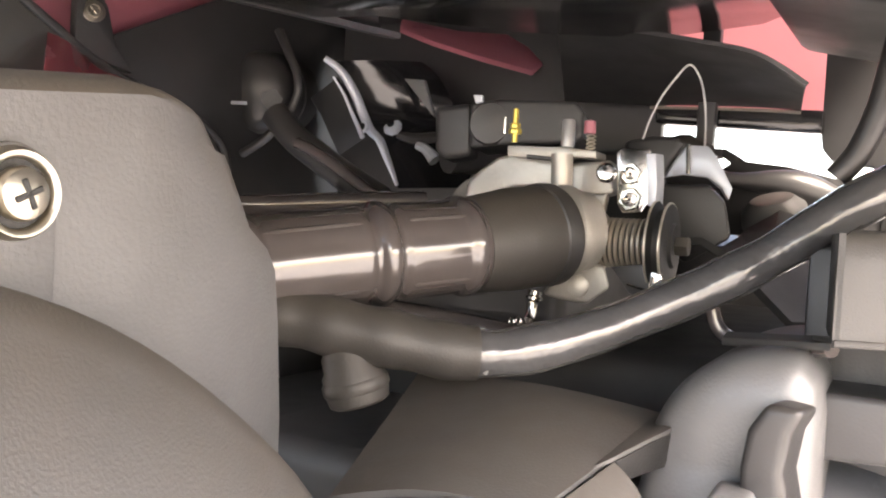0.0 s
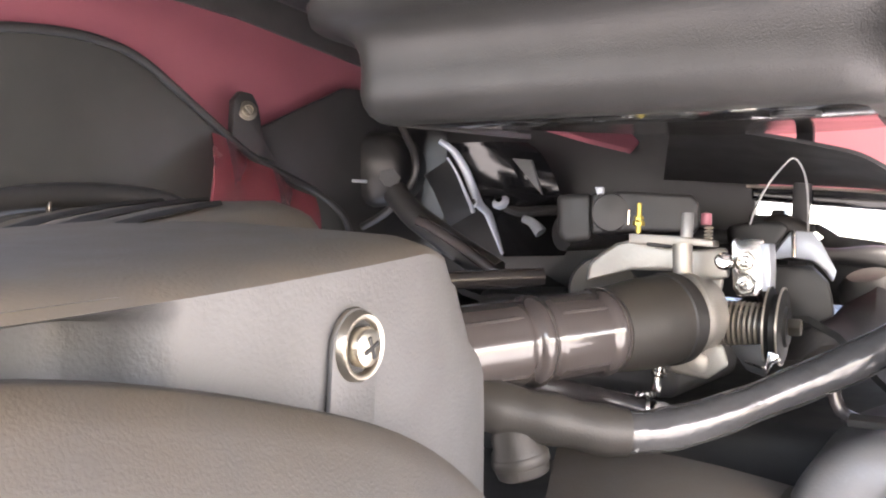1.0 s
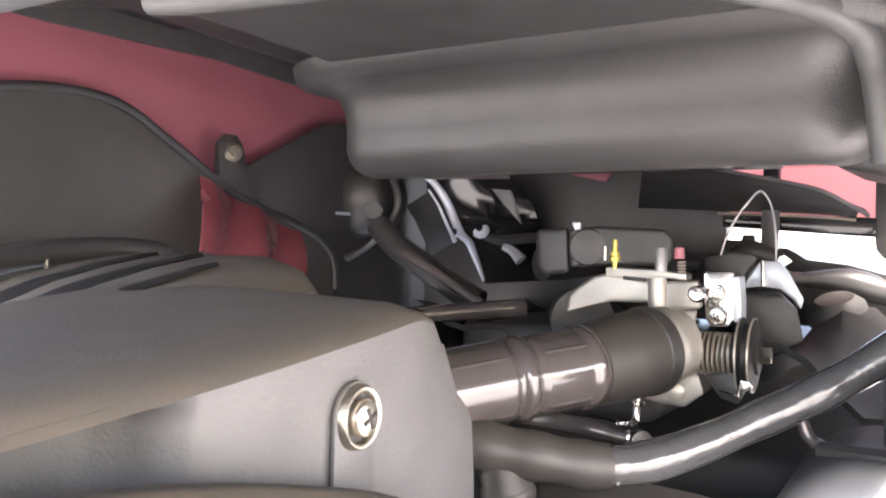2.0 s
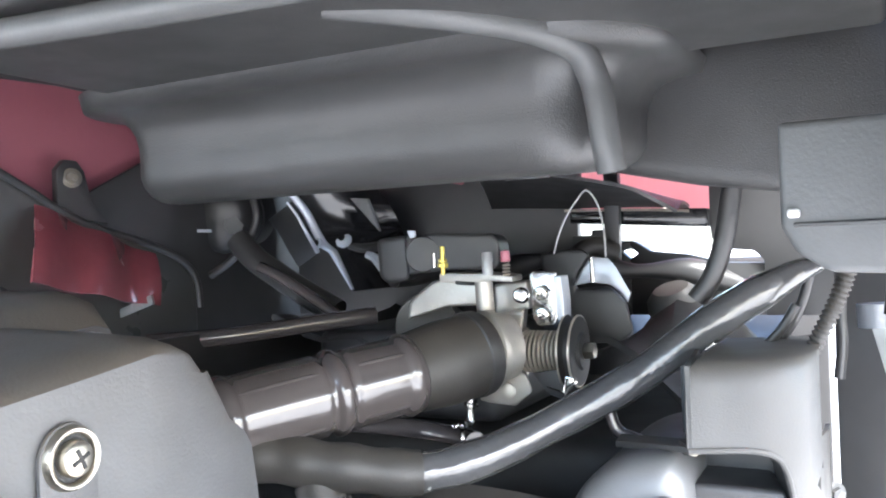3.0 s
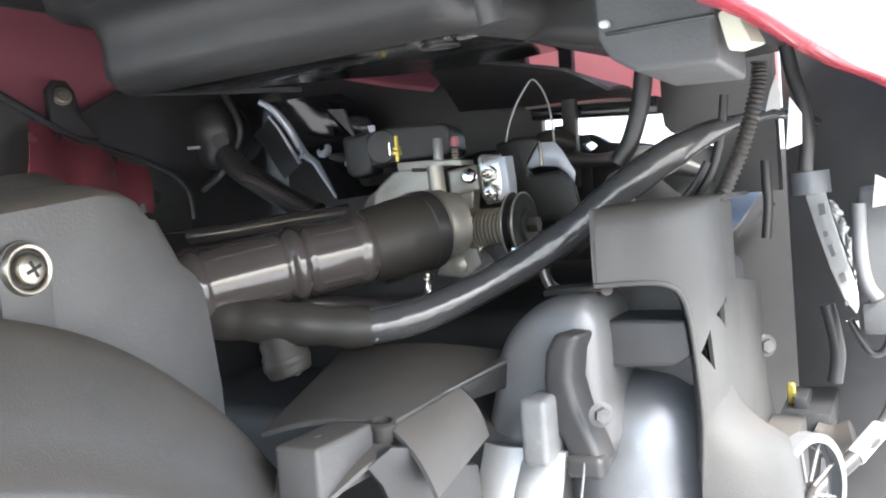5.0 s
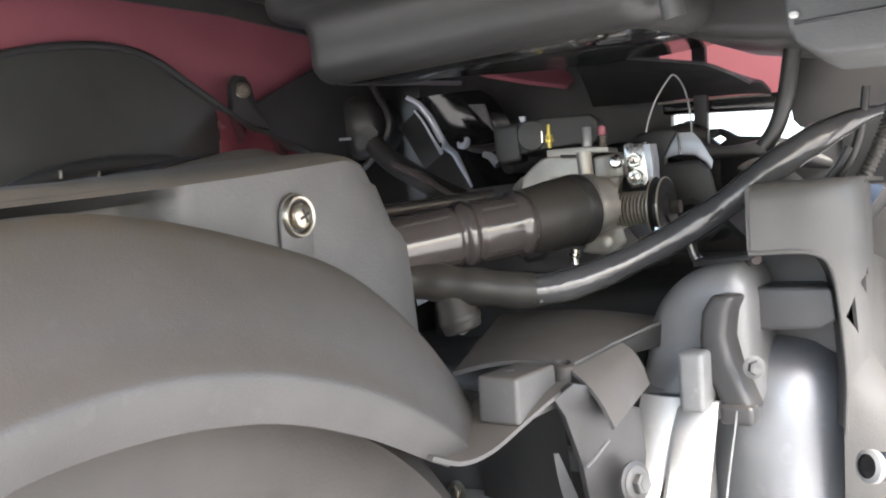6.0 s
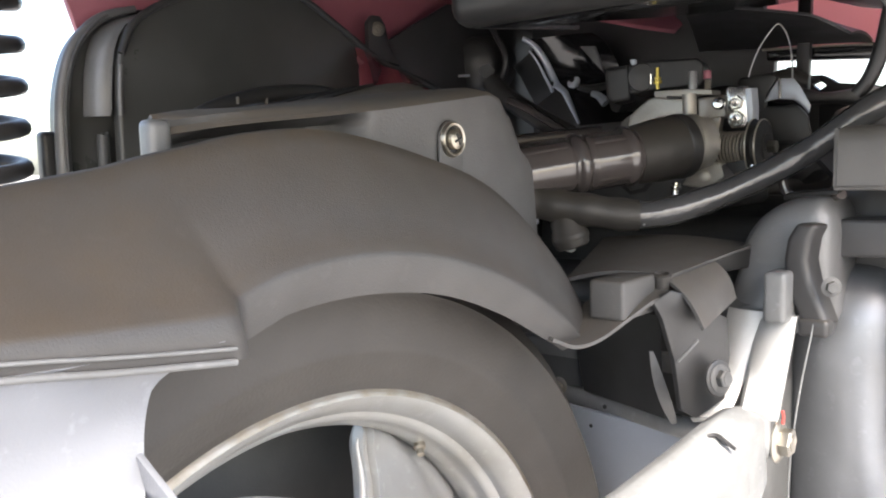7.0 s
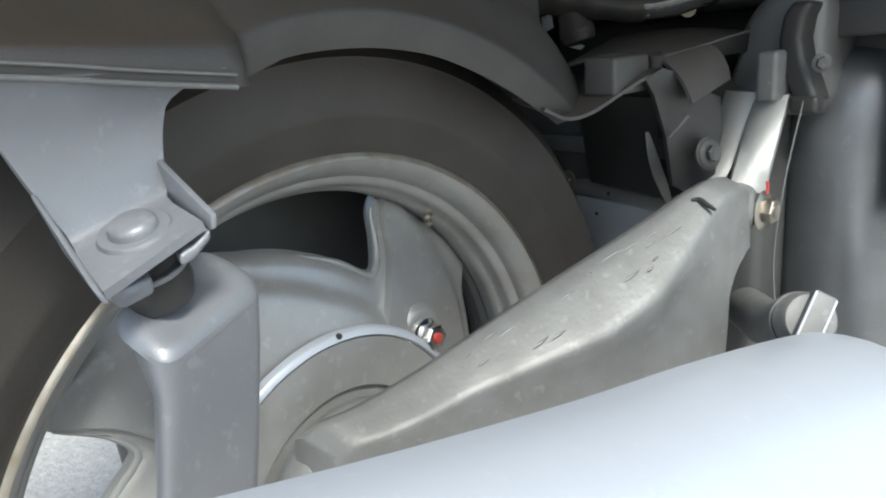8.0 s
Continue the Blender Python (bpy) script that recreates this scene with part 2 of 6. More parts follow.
def sheet(grid, thick):
    """A skin through rows of points, with thickness."""
    g = [[V(q) for q in row] for row in grid]
    nr, nc = len(g), len(g[0])
    back = []
    for i in range(nr):
        row = []
        for j in range(nc):
            du = g[min(i + 1, nr - 1)][j] - g[max(i - 1, 0)][j]
            dv = g[i][min(j + 1, nc - 1)] - g[i][max(j - 1, 0)]
            nn = du.cross(dv)
            row.append(g[i][j] + (nn.normalized() if nn.length > 1e-12 else V((0, 0, 1))) * thick)
        back.append(row)
    bm = bmesh.new()
    f = [[bm.verts.new(q) for q in row] for row in g]
    k = [[bm.verts.new(q) for q in row] for row in back]
    for i in range(nr - 1):
        for j in range(nc - 1):
            bm.faces.new((f[i][j], f[i][j + 1], f[i + 1][j + 1], f[i + 1][j]))
            bm.faces.new((k[i][j], k[i + 1][j], k[i + 1][j + 1], k[i][j + 1]))
    for j in range(nc - 1):
        bm.faces.new((f[0][j], k[0][j], k[0][j + 1], f[0][j + 1]))
        bm.faces.new((f[-1][j], f[-1][j + 1], k[-1][j + 1], k[-1][j]))
    for i in range(nr - 1):
        bm.faces.new((f[i][0], f[i + 1][0], k[i + 1][0], k[i][0]))
        bm.faces.new((f[i][-1], k[i][-1], k[i + 1][-1], f[i + 1][-1]))
    bmesh.ops.recalc_face_normals(bm, faces=bm.faces[:])
    return bm


def join(*many):
    out = bmesh.new()
    for bm in many:
        me = bpy.data.meshes.new("tmp")
        bm.to_mesh(me)
        bm.free()
        out.from_mesh(me)
        bpy.data.meshes.remove(me)
    return out


def part(name, bm, mat, parent=None, label="", sharp=38):
    me = bpy.data.meshes.new(name)
    bmesh.ops.recalc_face_normals(bm, faces=bm.faces[:])
    for f in bm.faces:
        f.smooth = True
    bm.to_mesh(me)
    bm.free()
    me.set_sharp_from_angle(angle=radians(sharp))
    me.materials.append(mat)
    ob = new(name, me)
    ob.parent = parent
    if label:
        ob["label"] = label
    return ob


def hexagon(centre, axis, r, h, top=0.0008):
    return lathe([(r * 0.94, 0), (r, top), (r, h - top), (r * 0.9, h)], centre, axis, 6)


def flange_bolt(name, centre, axis, r, mat, parent, label="", head=None):
    """A hexagon bolt with a round flange and a dimpled head."""
    d = V(axis).normalized()
    c = V(centre)
    fl = lathe([(r * 1.55, 0), (r * 1.6, r * 0.12), (r * 1.3, r * 0.3), (r * 1.0, r * 0.34)], c, d, 24)
    hx = hexagon(c + d * r * 0.3, d, r * 1.02, r * 0.75, r * 0.1)
    dp = lathe([(r * 0.55, 0), (r * 0.55, r * 0.06), (r * 0.35, r * 0.02), (0.0, r * 0.01)], c + d * r * 1.05, d, 16)
    return part(name, join(fl, hx, dp), mat, parent, label, 30)


def cross_screw(name, centre, axis, r, mat, parent, label=""):
    """A washer-faced screw with a cross slot."""
    d = V(axis).normalized()
    c = V(centre)
    washer = lathe([(r * 1.0, 0), (r * 1.03, r * 0.08), (r * 0.95, r * 0.16), (r * 0.66, r * 0.18)], c, d, 28)
    rim = lathe([(r * 0.62, 0), (r * 0.64, r * 0.3), (r * 0.56, r * 0.42), (r * 0.5, r * 0.42), (r * 0.46, r * 0.22), (r * 0.0, r * 0.2)], c + d * r * 0.1, d, 24)
    side = d.orthogonal().normalized()
    other = d.cross(side)
    bars = []
    for a, b in ((side, other), (other, side)):
        o = c + d * r * 0.28
        bars.append(plate([o + a * r * 0.4 + b * r * 0.09, o - a * r * 0.4 + b * r * 0.09, o - a * r * 0.4 - b * r * 0.09, o + a * r * 0.4 - b * r * 0.09], d * r * 0.16, r * 0.03, 1))
    return part(name, join(washer, rim, *bars), mat, parent, label, 30)


# ---------------------------------------------------------------- setting
ground_bm = bmesh.new()
bmesh.ops.create_grid(ground_bm, x_segments=4, y_segments=4, size=400.0)
ground = tagged(part("ground", ground_bm, CONCRETE), "sunlit rough grey concrete ground under the scooter", "ground", kind="structure")

scooter = tagged(new("scooter"), "red scooter seen from below its tail, rear wheel and intake side", "scooter")
P = scooter

AX, AZ = 0.0025, 0.259          # the rear axle
MID = 0.1845                    # the middle of the tyre

# ---------------------------------------------------------------- rear wheel
rim_profile = [(0.1650, 0.1840), (0.1650, 0.1780), (0.1656, 0.1745), (0.1674, 0.1724), (0.1690, 0.1700), (0.1694, 0.1655), (0.1704, 0.1628), (0.1728, 0.1610), (0.1746, 0.1600), (0.1753, 0.1572), (0.1766, 0.1540), (0.1790, 0.1508),
               (0.1815, 0.1475), (0.1845, 0.1452), (0.1872, 0.1465), (0.1878, 0.150), (0.183, 0.157), (0.178, 0.168), (0.172, 0.177), (0.170, 0.1835)]
rim_profile += [(r, 2 * MID - y) for r, y in rim_profile[::-1]]
rear_wheel = part("rear_wheel", lathe(rim_profile, (AX, 0, AZ), (0, 1, 0), 128, False), SILVER, P, "silver cast wheel rim with a dusty stepped lip")

SPOKES = (45.0, 126.0, 192.0, 258.0, 324.0)


def spoke_place(a):
    """Where an angle lies in the pattern of one spoke and its window, 0 to 72."""
    u = (a - 342.0) % 360
    if u < 162:
        u %= 81
        return u if u < 49 else 49 + (u - 49) * 23 / 32
    return ((u - 162) % 66) * 72 / 66


def spoke_reach(a):
    """Hooked spokes: steep on one side, sweeping out to the rim on the other."""
    return float(np.interp(spoke_place(a), (0, 0.8, 1.3, 1.8, 2.4, 3.6, 5.5, 9, 16.6, 23.6, 29.6, 38, 45, 49, 72), (0.1675, 0.1665, 0.156, 0.138, 0.128, 0.1230, 0.1213, 0.1225, 0.128, 0.1326, 0.1376, 0.1445, 0.154, 0.1675, 0.1675)))


def spoke_turn(r):
    """The horn of each spoke leans over its window towards the rim."""
    k = min(1.0, max(0.0, (r - 0.128) / 0.036))
    return 3.2 * k * k * (3 - 2 * k)


def spoke_face(a, r):
    """Depth of the spoke's outer face: dished, with a shoulder that falls off behind the horn."""
    crease = float(np.interp(spoke_place(a), (0, 22, 38, 52, 66, 72), (0.092, 0.105, 0.120, 0.139, 0.157, 0.172)))
    k = min(1.0, max(0.0, (r - crease) / 0.011))
    return 0.151 + 0.027 * min(1.0, max(0.0, (r - 0.07) / 0.085)) ** 1.2 + 0.0048 * k * k * (3 - 2 * k)


ring_rows = []
for a in np.linspace(0, 360, 960, endpoint=False):
    reach = spoke_reach(a)
    f, b = [], []
    for r in [lerp(0.02, 0.09, k) for k in np.linspace(0, 1, 4)] + [lerp(0.09, reach - 0.0095, k) for k in np.linspace(0.1, 1, 12)] + [reach - 0.0080, reach - 0.004, reach - 0.0012, reach]:
        y, at = spoke_face(a, r), radians(a + spoke_turn(r))
        edge = max(0.0, (r - reach + 0.0085) / 0.0085)
        f.append((AX + r * math.cos(at), y + 0.004 * edge ** 2 + 0.004 * edge ** 6, AZ + r * math.sin(at)))
        b.append((AX + r * math.cos(at), y + float(np.interp(r, (0.09, 0.12), (0.022, 0.0105))) - 0.003 * edge ** 2, AZ + r * math.sin(at)))
    ring_rows.append(f + b[::-1])
spoke_bm = rings_to_mesh(bmesh.new(), ring_rows + [ring_rows[0]], False, True)
bmesh.ops.remove_doubles(spoke_bm, verts=spoke_bm.verts[:], dist=1e-6)
part("spokes", spoke_bm, SILVER, rear_wheel, "wide cast silver spokes round the hub", 45)
for s in SPOKES:
    edge = []
    for u in list(np.linspace(1.1, 3.2, 12)) + list(np.linspace(3.6, 26.0, 20)):
        a = s + 18 + u
        r = spoke_reach(a) - 0.0022
        edge.append((AX + r * math.cos(radians(a + spoke_turn(r))), spoke_face(a, r) + 0.0036, AZ + r * math.sin(radians(a + spoke_turn(r)))))
    part("spoke_lip", tube(edge, lambda k: 0.0027 * min(1.0, 0.35 + 5 * k, 0.1 + 3 * (1 - k)), 10, 2), SILVER, rear_wheel, "rounded cast lip of the hooked spoke")
part("hub", lathe([(0.092, 0.154), (0.0895, 0.1492), (0.080, 0.1482), (0.0635, 0.1478), (0.0625, 0.1490), (0.0615, 0.160), (0.048, 0.160), (0.044, 0.142), (0.03, 0.135), (0.0, 0.134)], (AX, 0, AZ), (0, 1, 0), 72), SILVER, rear_wheel)
tyre_profile = [(0.177, 0.156), (0.182, 0.150), (0.187, 0.1475), (0.1885, 0.1462), (0.1905, 0.1462), (0.193, 0.1435), (0.205, 0.1385), (0.2075, 0.1372), (0.210, 0.1378), (0.222, 0.1355),
                (0.232, 0.1365), (0.2345, 0.1360), (0.237, 0.1385), (0.247, 0.1475), (0.2535, 0.1585), (0.2575, 0.171), (0.259, MID)]
tyre_profile += [(r, 2 * MID - y) for r, y in tyre_profile[-2::-1]]
part("machined_ring", lathe([(0.0955, 0.153), (0.0948, 0.1494), (0.0940, 0.1484), (0.0912, 0.1476), (0.0902, 0.1490)], (AX, 0, AZ), (0, 1, 0), 96, False), SHIELD, rear_wheel, "bright machined ring round the hub")
tyre = part("tyre", lathe(tyre_profile, (AX, 0, AZ), (0, 1, 0), 160, False), TYRE, rear_wheel, "dusty black rubber tyre with worn sidewall", 50)

part("rim_edge", lathe([(0.1846, 0.1450), (0.1865, 0.1455), (0.1883, 0.1475), (0.1884, 0.1490)], (AX, 0, AZ), (0, 1, 0), 128, False), DIRT_LIP, rear_wheel, "brown-stained rim edge")
for k, (a0, a1, r0, r1) in enumerate(((158, 161, 0.222, 0.234), (161.6, 164, 0.222, 0.234), (164.8, 167.2, 0.222, 0.234), (168, 169.2, 0.222, 0.228), (172, 174, 0.212, 0.220))):
    bar = []
    for a in np.linspace(radians(a0), radians(a1), 4):
        bar.append([(AX + r * math.cos(a), 0.1355, AZ + r * math.sin(a)) for r in np.linspace(r0, r1, 3)])
    part("raised_mark", sheet(bar, 0.0012), TYRE, tyre)
part("mould_seam", tube([(AX + 0.2555 * math.cos(radians(a)), 0.162, AZ + 0.2555 * math.sin(radians(a))) for a in range(30, 150, 6)], 0.0006, 6), TYRE, tyre)
for s in SPOKES:
    a = radians(s)
    c = V((AX + 0.1 * math.cos(a), 0.158, AZ + 0.1 * math.sin(a)))
    part("nut_boss", lathe([(0.0185, 0.004), (0.016, 0.001), (0.0130, -0.0004), (0.0105, -0.0006), (0.0, -0.0006)], c, (0, 1, 0), 32), SILVER, rear_wheel)
    nut = part("wheel_nut", join(lathe([(0.0098, 0), (0.0098, 0.002), (0.0078, 0.003)], c, (0, -1, 0), 24), hexagon(c + V((0, -0.003, 0)), (0, -1, 0), 0.0078, 0.0085)), CHROME, rear_wheel, "plated hexagon nut")
    part("stud_end", lathe([(0.0033, 0), (0.0033, 0.0014), (0.0022, 0.0020), (0.0, 0.0021)], c + V((0, -0.011, 0)), (0, -1, 0), 14), RED_MARK if s == SPOKES[0] else ZINC, rear_wheel, "stud end dabbed with red paint" if s == SPOKES[0] else "")
part("ring_notch", lathe([(0.0016, 0), (0.0016, 0.0016), (0.0, 0.0017)], (0.0032, 0.1488, 0.3530), (0, -1, 0), 12), BLACK_PLASTIC, rear_wheel, "small dark notch in the machined ring")
part("valve", lathe([(0.0032, 0), (0.0032, 0.003), (0.002, 0.004), (0.002, 0.007)], (0.0985, 0.1745, 0.3945), (-0.5, -0.6, -0.6), 10), ZINC, rear_wheel, "short metal tyre valve")
part("axle_nut", join(hexagon((AX, 0.134, AZ), (0, -1, 0), 0.014, 0.012), lathe([(0.008, 0), (0.008, 0.008), (0.006, 0.01)], (AX, 0.122, AZ), (0, -1, 0), 20)), ZINC, rear_wheel)

# ---------------------------------------------------------------- mudguard over the wheel
STATIONS = [  # edge x, z, y; crest x, z
    (0.143, 0.446, 0.110, 0.196, 0.460), (0.122, 0.455, 0.104, 0.158, 0.502), (0.081, 0.475, 0.101, 0.110, 0.535), (0.041, 0.490, 0.100, 0.055, 0.5525),
    (0.007, 0.4965, 0.100, 0.0025, 0.5625), (-0.023, 0.498, 0.100, -0.0345, 0.5615), (-0.049, 0.496, 0.099, -0.066, 0.5555),
    (-0.067, 0.4905, 0.0975, -0.080, 0.553), (-0.073, 0.488, 0.0865, -0.092, 0.550), (-0.117, 0.4930, 0.085, -0.135, 0.543), (-0.154, 0.4980, 0.085, -0.180, 0.537), (-0.25, 0.508, 0.085, -0.27, 0.528)]
SECTION = [(0.0, 0.0), (-0.0015, 0.10), (-0.0025, 0.22), (-0.0015, 0.26), (0.0025, 0.31), (0.009, 0.47), (0.0172, 0.67), (0.0265, 0.87), (0.0320, 0.950), (0.0375, 0.985), (0.0430, 0.995), (0.049, 1.0), (0.056, 1.0), (0.066, 1.0)]
FALL = [0.0] * 7 + [-0.005, -0.022, 0.005, 0.065, 0.13, 0.175, 0.21]      # how far the inner side drops below the crest over the wheel
rows = []
for i in range(len(STATIONS) - 1):
    a, b = STATIONS[i], STATIONS[i + 1]
    z0, z1 = STATIONS[max(0, i - 1)], STATIONS[min(len(STATIONS) - 1, i + 2)]
    for k in range(6 if i < len(STATIONS) - 2 else 7):
        t = k / 6
        s = [0.5 * (2 * q + (r - p) * t + (2 * p - 5 * q + 4 * r - w) * t * t + (3 * q - p - 3 * r + w) * t ** 3) for p, q, r, w in zip(z0, a, b, z1)]
        if i in (6, 7):
            s = [lerp(q, r, t) for q, r in zip(a, b)]
        fade = [min(1.0, h / 0.85) ** 2 * (3 - 2 * min(1.0, h / 0.85)) for dy, h in SECTION]
        drop = min(1.0, max(0.0, (0.150 - s[3]) / 0.06))
        row = [V((lerp(s[0], s[3], h), lerp(s[2], 0.096, e) + dy, lerp(s[1], s[4], h - w * drop))) for (dy, h), e, w in zip(SECTION, fade, FALL)]
        row += [V((s[3], 0.205, lerp(s[1], s[4], 0.74))), V((s[3], 0.235, lerp(s[1], s[4], 0.70))), V((s[3], 0.262, lerp(s[1], s[4], 0.55))), V((s[3], 0.275, lerp(s[1], s[4], 0.25)))]
        rows.append(row)
mudguard = part("mudguard", sheet(rows, 0.0025), FENDER, P, "grey plastic rear mudguard caked with brown dust", 60)
lip = [(-0.080, 0.0838, 0.4885)] + [(s[0], s[2] - 0.0012, s[1]) for s in STATIONS[9:]]
part("rolled_lip", tube(lip, 0.0011, 12), CAST_GREY, mudguard, "pale worn lip of the mudguard")
part("rolled_lip", tube([V(q) + V((0, -0.0005, 0.0042)) for q in lip], 0.0007, 12), CAST_GREY, mudguard)
# side panel under the tail of the mudguard with its folded foot
pg = []
for k in np.linspace(0, 1, 15):
    l, r = lerp(V((-0.168, 0.093, 0.500)), V((-0.1445, 0.092, 0.4470)), k), lerp(V((-0.103, 0.093, 0.497)), V((-0.1085, 0.092, 0.4555)), k)
    r = r + V((0.020 * max(0.0, 1 - k * 3.2) ** 2.2, 0, 0))
    pg.append([lerp(l, r, q) + V((0, 0.004 * math.sin(k * 3.1) - 0.006 * (1 - k) ** 3, 0)) for q in np.linspace(0, 1, 6)])
for y, dz in ((0.0895, -0.0045), (0.083, -0.0072), (0.060, -0.0128)):
    k = (0.092 - y) / 0.032
    l, r = lerp(V((-0.1430, 0, 0.4468)), V((-0.1475, 0, 0.4336 + 0.0125)), k), lerp(V((-0.1090, 0, 0.4560)), V((-0.1126, 0, 0.4474 + 0.0125)), k)
    pg.append([lerp(l, r, q) + V((0, y, dz)) for q in np.linspace(0, 1, 6)])
part("side_panel", sheet(pg, 0.0032), STAY, mudguard, "blue-grey folded mudguard stay plate", 50)
FOOT_UP = V((-0.31, -0.18, 0.93))
part("gusset", plate([(-0.1505, 0.092, 0.4625), (-0.1440, 0.090, 0.4420), (-0.1475, 0.058, 0.4325), (-0.1495, 0.058, 0.4365)], (-0.0022, 0, 0.0005), 0.0008), STAY, mudguard)
part("gusset", plate([(-0.1100, 0.092, 0.4665), (-0.1085, 0.090, 0.4520), (-0.1120, 0.058, 0.4468), (-0.1115, 0.058, 0.4515)], (0.0022, 0, 0.0005), 0.0008), STAY, mudguard)
PEG = V((-0.1275, 0.0780, 0.4462))
part("washer", lathe([(0.0112, -0.0045), (0.0122, -0.0020), (0.0124, 0.0012), (0.0116, 0.0024), (0.0095, 0.0028), (0.0080, 0.0022)], PEG, FOOT_UP, 36), STAY, mudguard, "raised ring round the rivet")
part("mount_peg", lathe([(0.0080, 0.0015), (0.0080, 0.0040), (0.0072, 0.0054), (0.005, 0.0064), (0.0, 0.0068)], PEG, FOOT_UP, 32), STAY, mudguard, "low domed grey rivet head")
part("rubber_bush", lathe([(0.0105, -0.003), (0.0105, -0.0105), (0.0122, -0.0110), (0.0124, -0.020), (0.011, -0.026)], PEG, FOOT_UP, 32), BLACK_PLASTIC, mudguard, "black rubber bush")
part("bush_washer", lathe([(0.0105, -0.0112), (0.0130, -0.0112), (0.0132, -0.0120), (0.0128, -0.0130), (0.0105, -0.0130)], PEG, FOOT_UP, 32, False), STAY, mudguard)
part("foot_lip", plate([(-0.1447, 0.066, 0.4365), (-0.1436, 0.066, 0.4295), (-0.1405, 0.066, 0.4268), (-0.1298, 0.066, 0.4293), (-0.1299, 0.066, 0.4349), (-0.1408, 0.066, 0.4334)], (0.0015, 0.006, 0.001), 0.0016, 3), STAY, mudguard)
part("foot_lip", plate([(-0.1224, 0.061, 0.4408), (-0.1222, 0.061, 0.4367), (-0.1175, 0.061, 0.4378), (-0.1108, 0.061, 0.4431), (-0.1102, 0.061, 0.4473), (-0.1168, 0.061, 0.4426)], (0.0015, 0.006, 0.001), 0.0016, 3), STAY, mudguard)
# pressed post below the foot, flared and rounded over at its head
post = [[V((-0.1465, 0.060, 0.305)), V((-0.0975, 0.080, 0.300)), V((-0.100, 0.105, 0.300)), V((-0.1470, 0.074, 0.305))],
        [V((-0.1375, 0.060, 0.3722)), V((-0.0880, 0.080, 0.3560)), V((-0.0950, 0.105, 0.360)), V((-0.1367, 0.075, 0.3652))],
        [V((-0.1347, 0.060, 0.3901)), V((-0.0820, 0.080, 0.3961)), V((-0.0900, 0.105, 0.390)), V((-0.1320, 0.078, 0.3932))],
        [V((-0.1328, 0.060, 0.4110)), V((-0.0800, 0.080, 0.4215)), V((-0.0860, 0.108, 0.4300)), V((-0.1390, 0.085, 0.4240))]]
def rounded(corners, r, steps=6):
    """A closed outline with its corners rounded off."""
    out = []
    for i, p in enumerate(corners):
        a, z = corners[i - 1], corners[(i + 1) % len(corners)]
        s, e = p + (a - p).normalized() * min(r, (a - p).length * 0.48), p + (z - p).normalized() * min(r, (z - p).length * 0.48)
        out += [lerp(lerp(s, p, k), lerp(p, e, k), k) for k in np.linspace(0, 1, steps)]
    return out


levels = []
for a, z in zip(post, post[1:]):
    levels += [rounded([lerp(p, q, k) for p, q in zip(a, z)], 0.009) for k in np.linspace(0, 1, 5)[:-1]]
head = rounded(post[-1], 0.010)
mid = sum(head, V((0, 0, 0))) / len(head)
for inset, drop in ((0.0, 0.0075), (0.02, 0.0055), (0.06, 0.0035), (0.12, 0.0018), (0.20, 0.0006), (0.30, 0.0), (0.65, 0.0)):
    levels.append([lerp(p, V((mid.x, mid.y, p.z * 0.5 + mid.z * 0.5)) if inset > 0.5 else V((mid.x, mid.y, p.z)), inset) - V((0, 0, drop)) for p in head])
stay = part("mudguard_stay", rings_to_mesh(bmesh.new(), levels), STAY, P, "blue-grey painted mudguard support arm", 70)

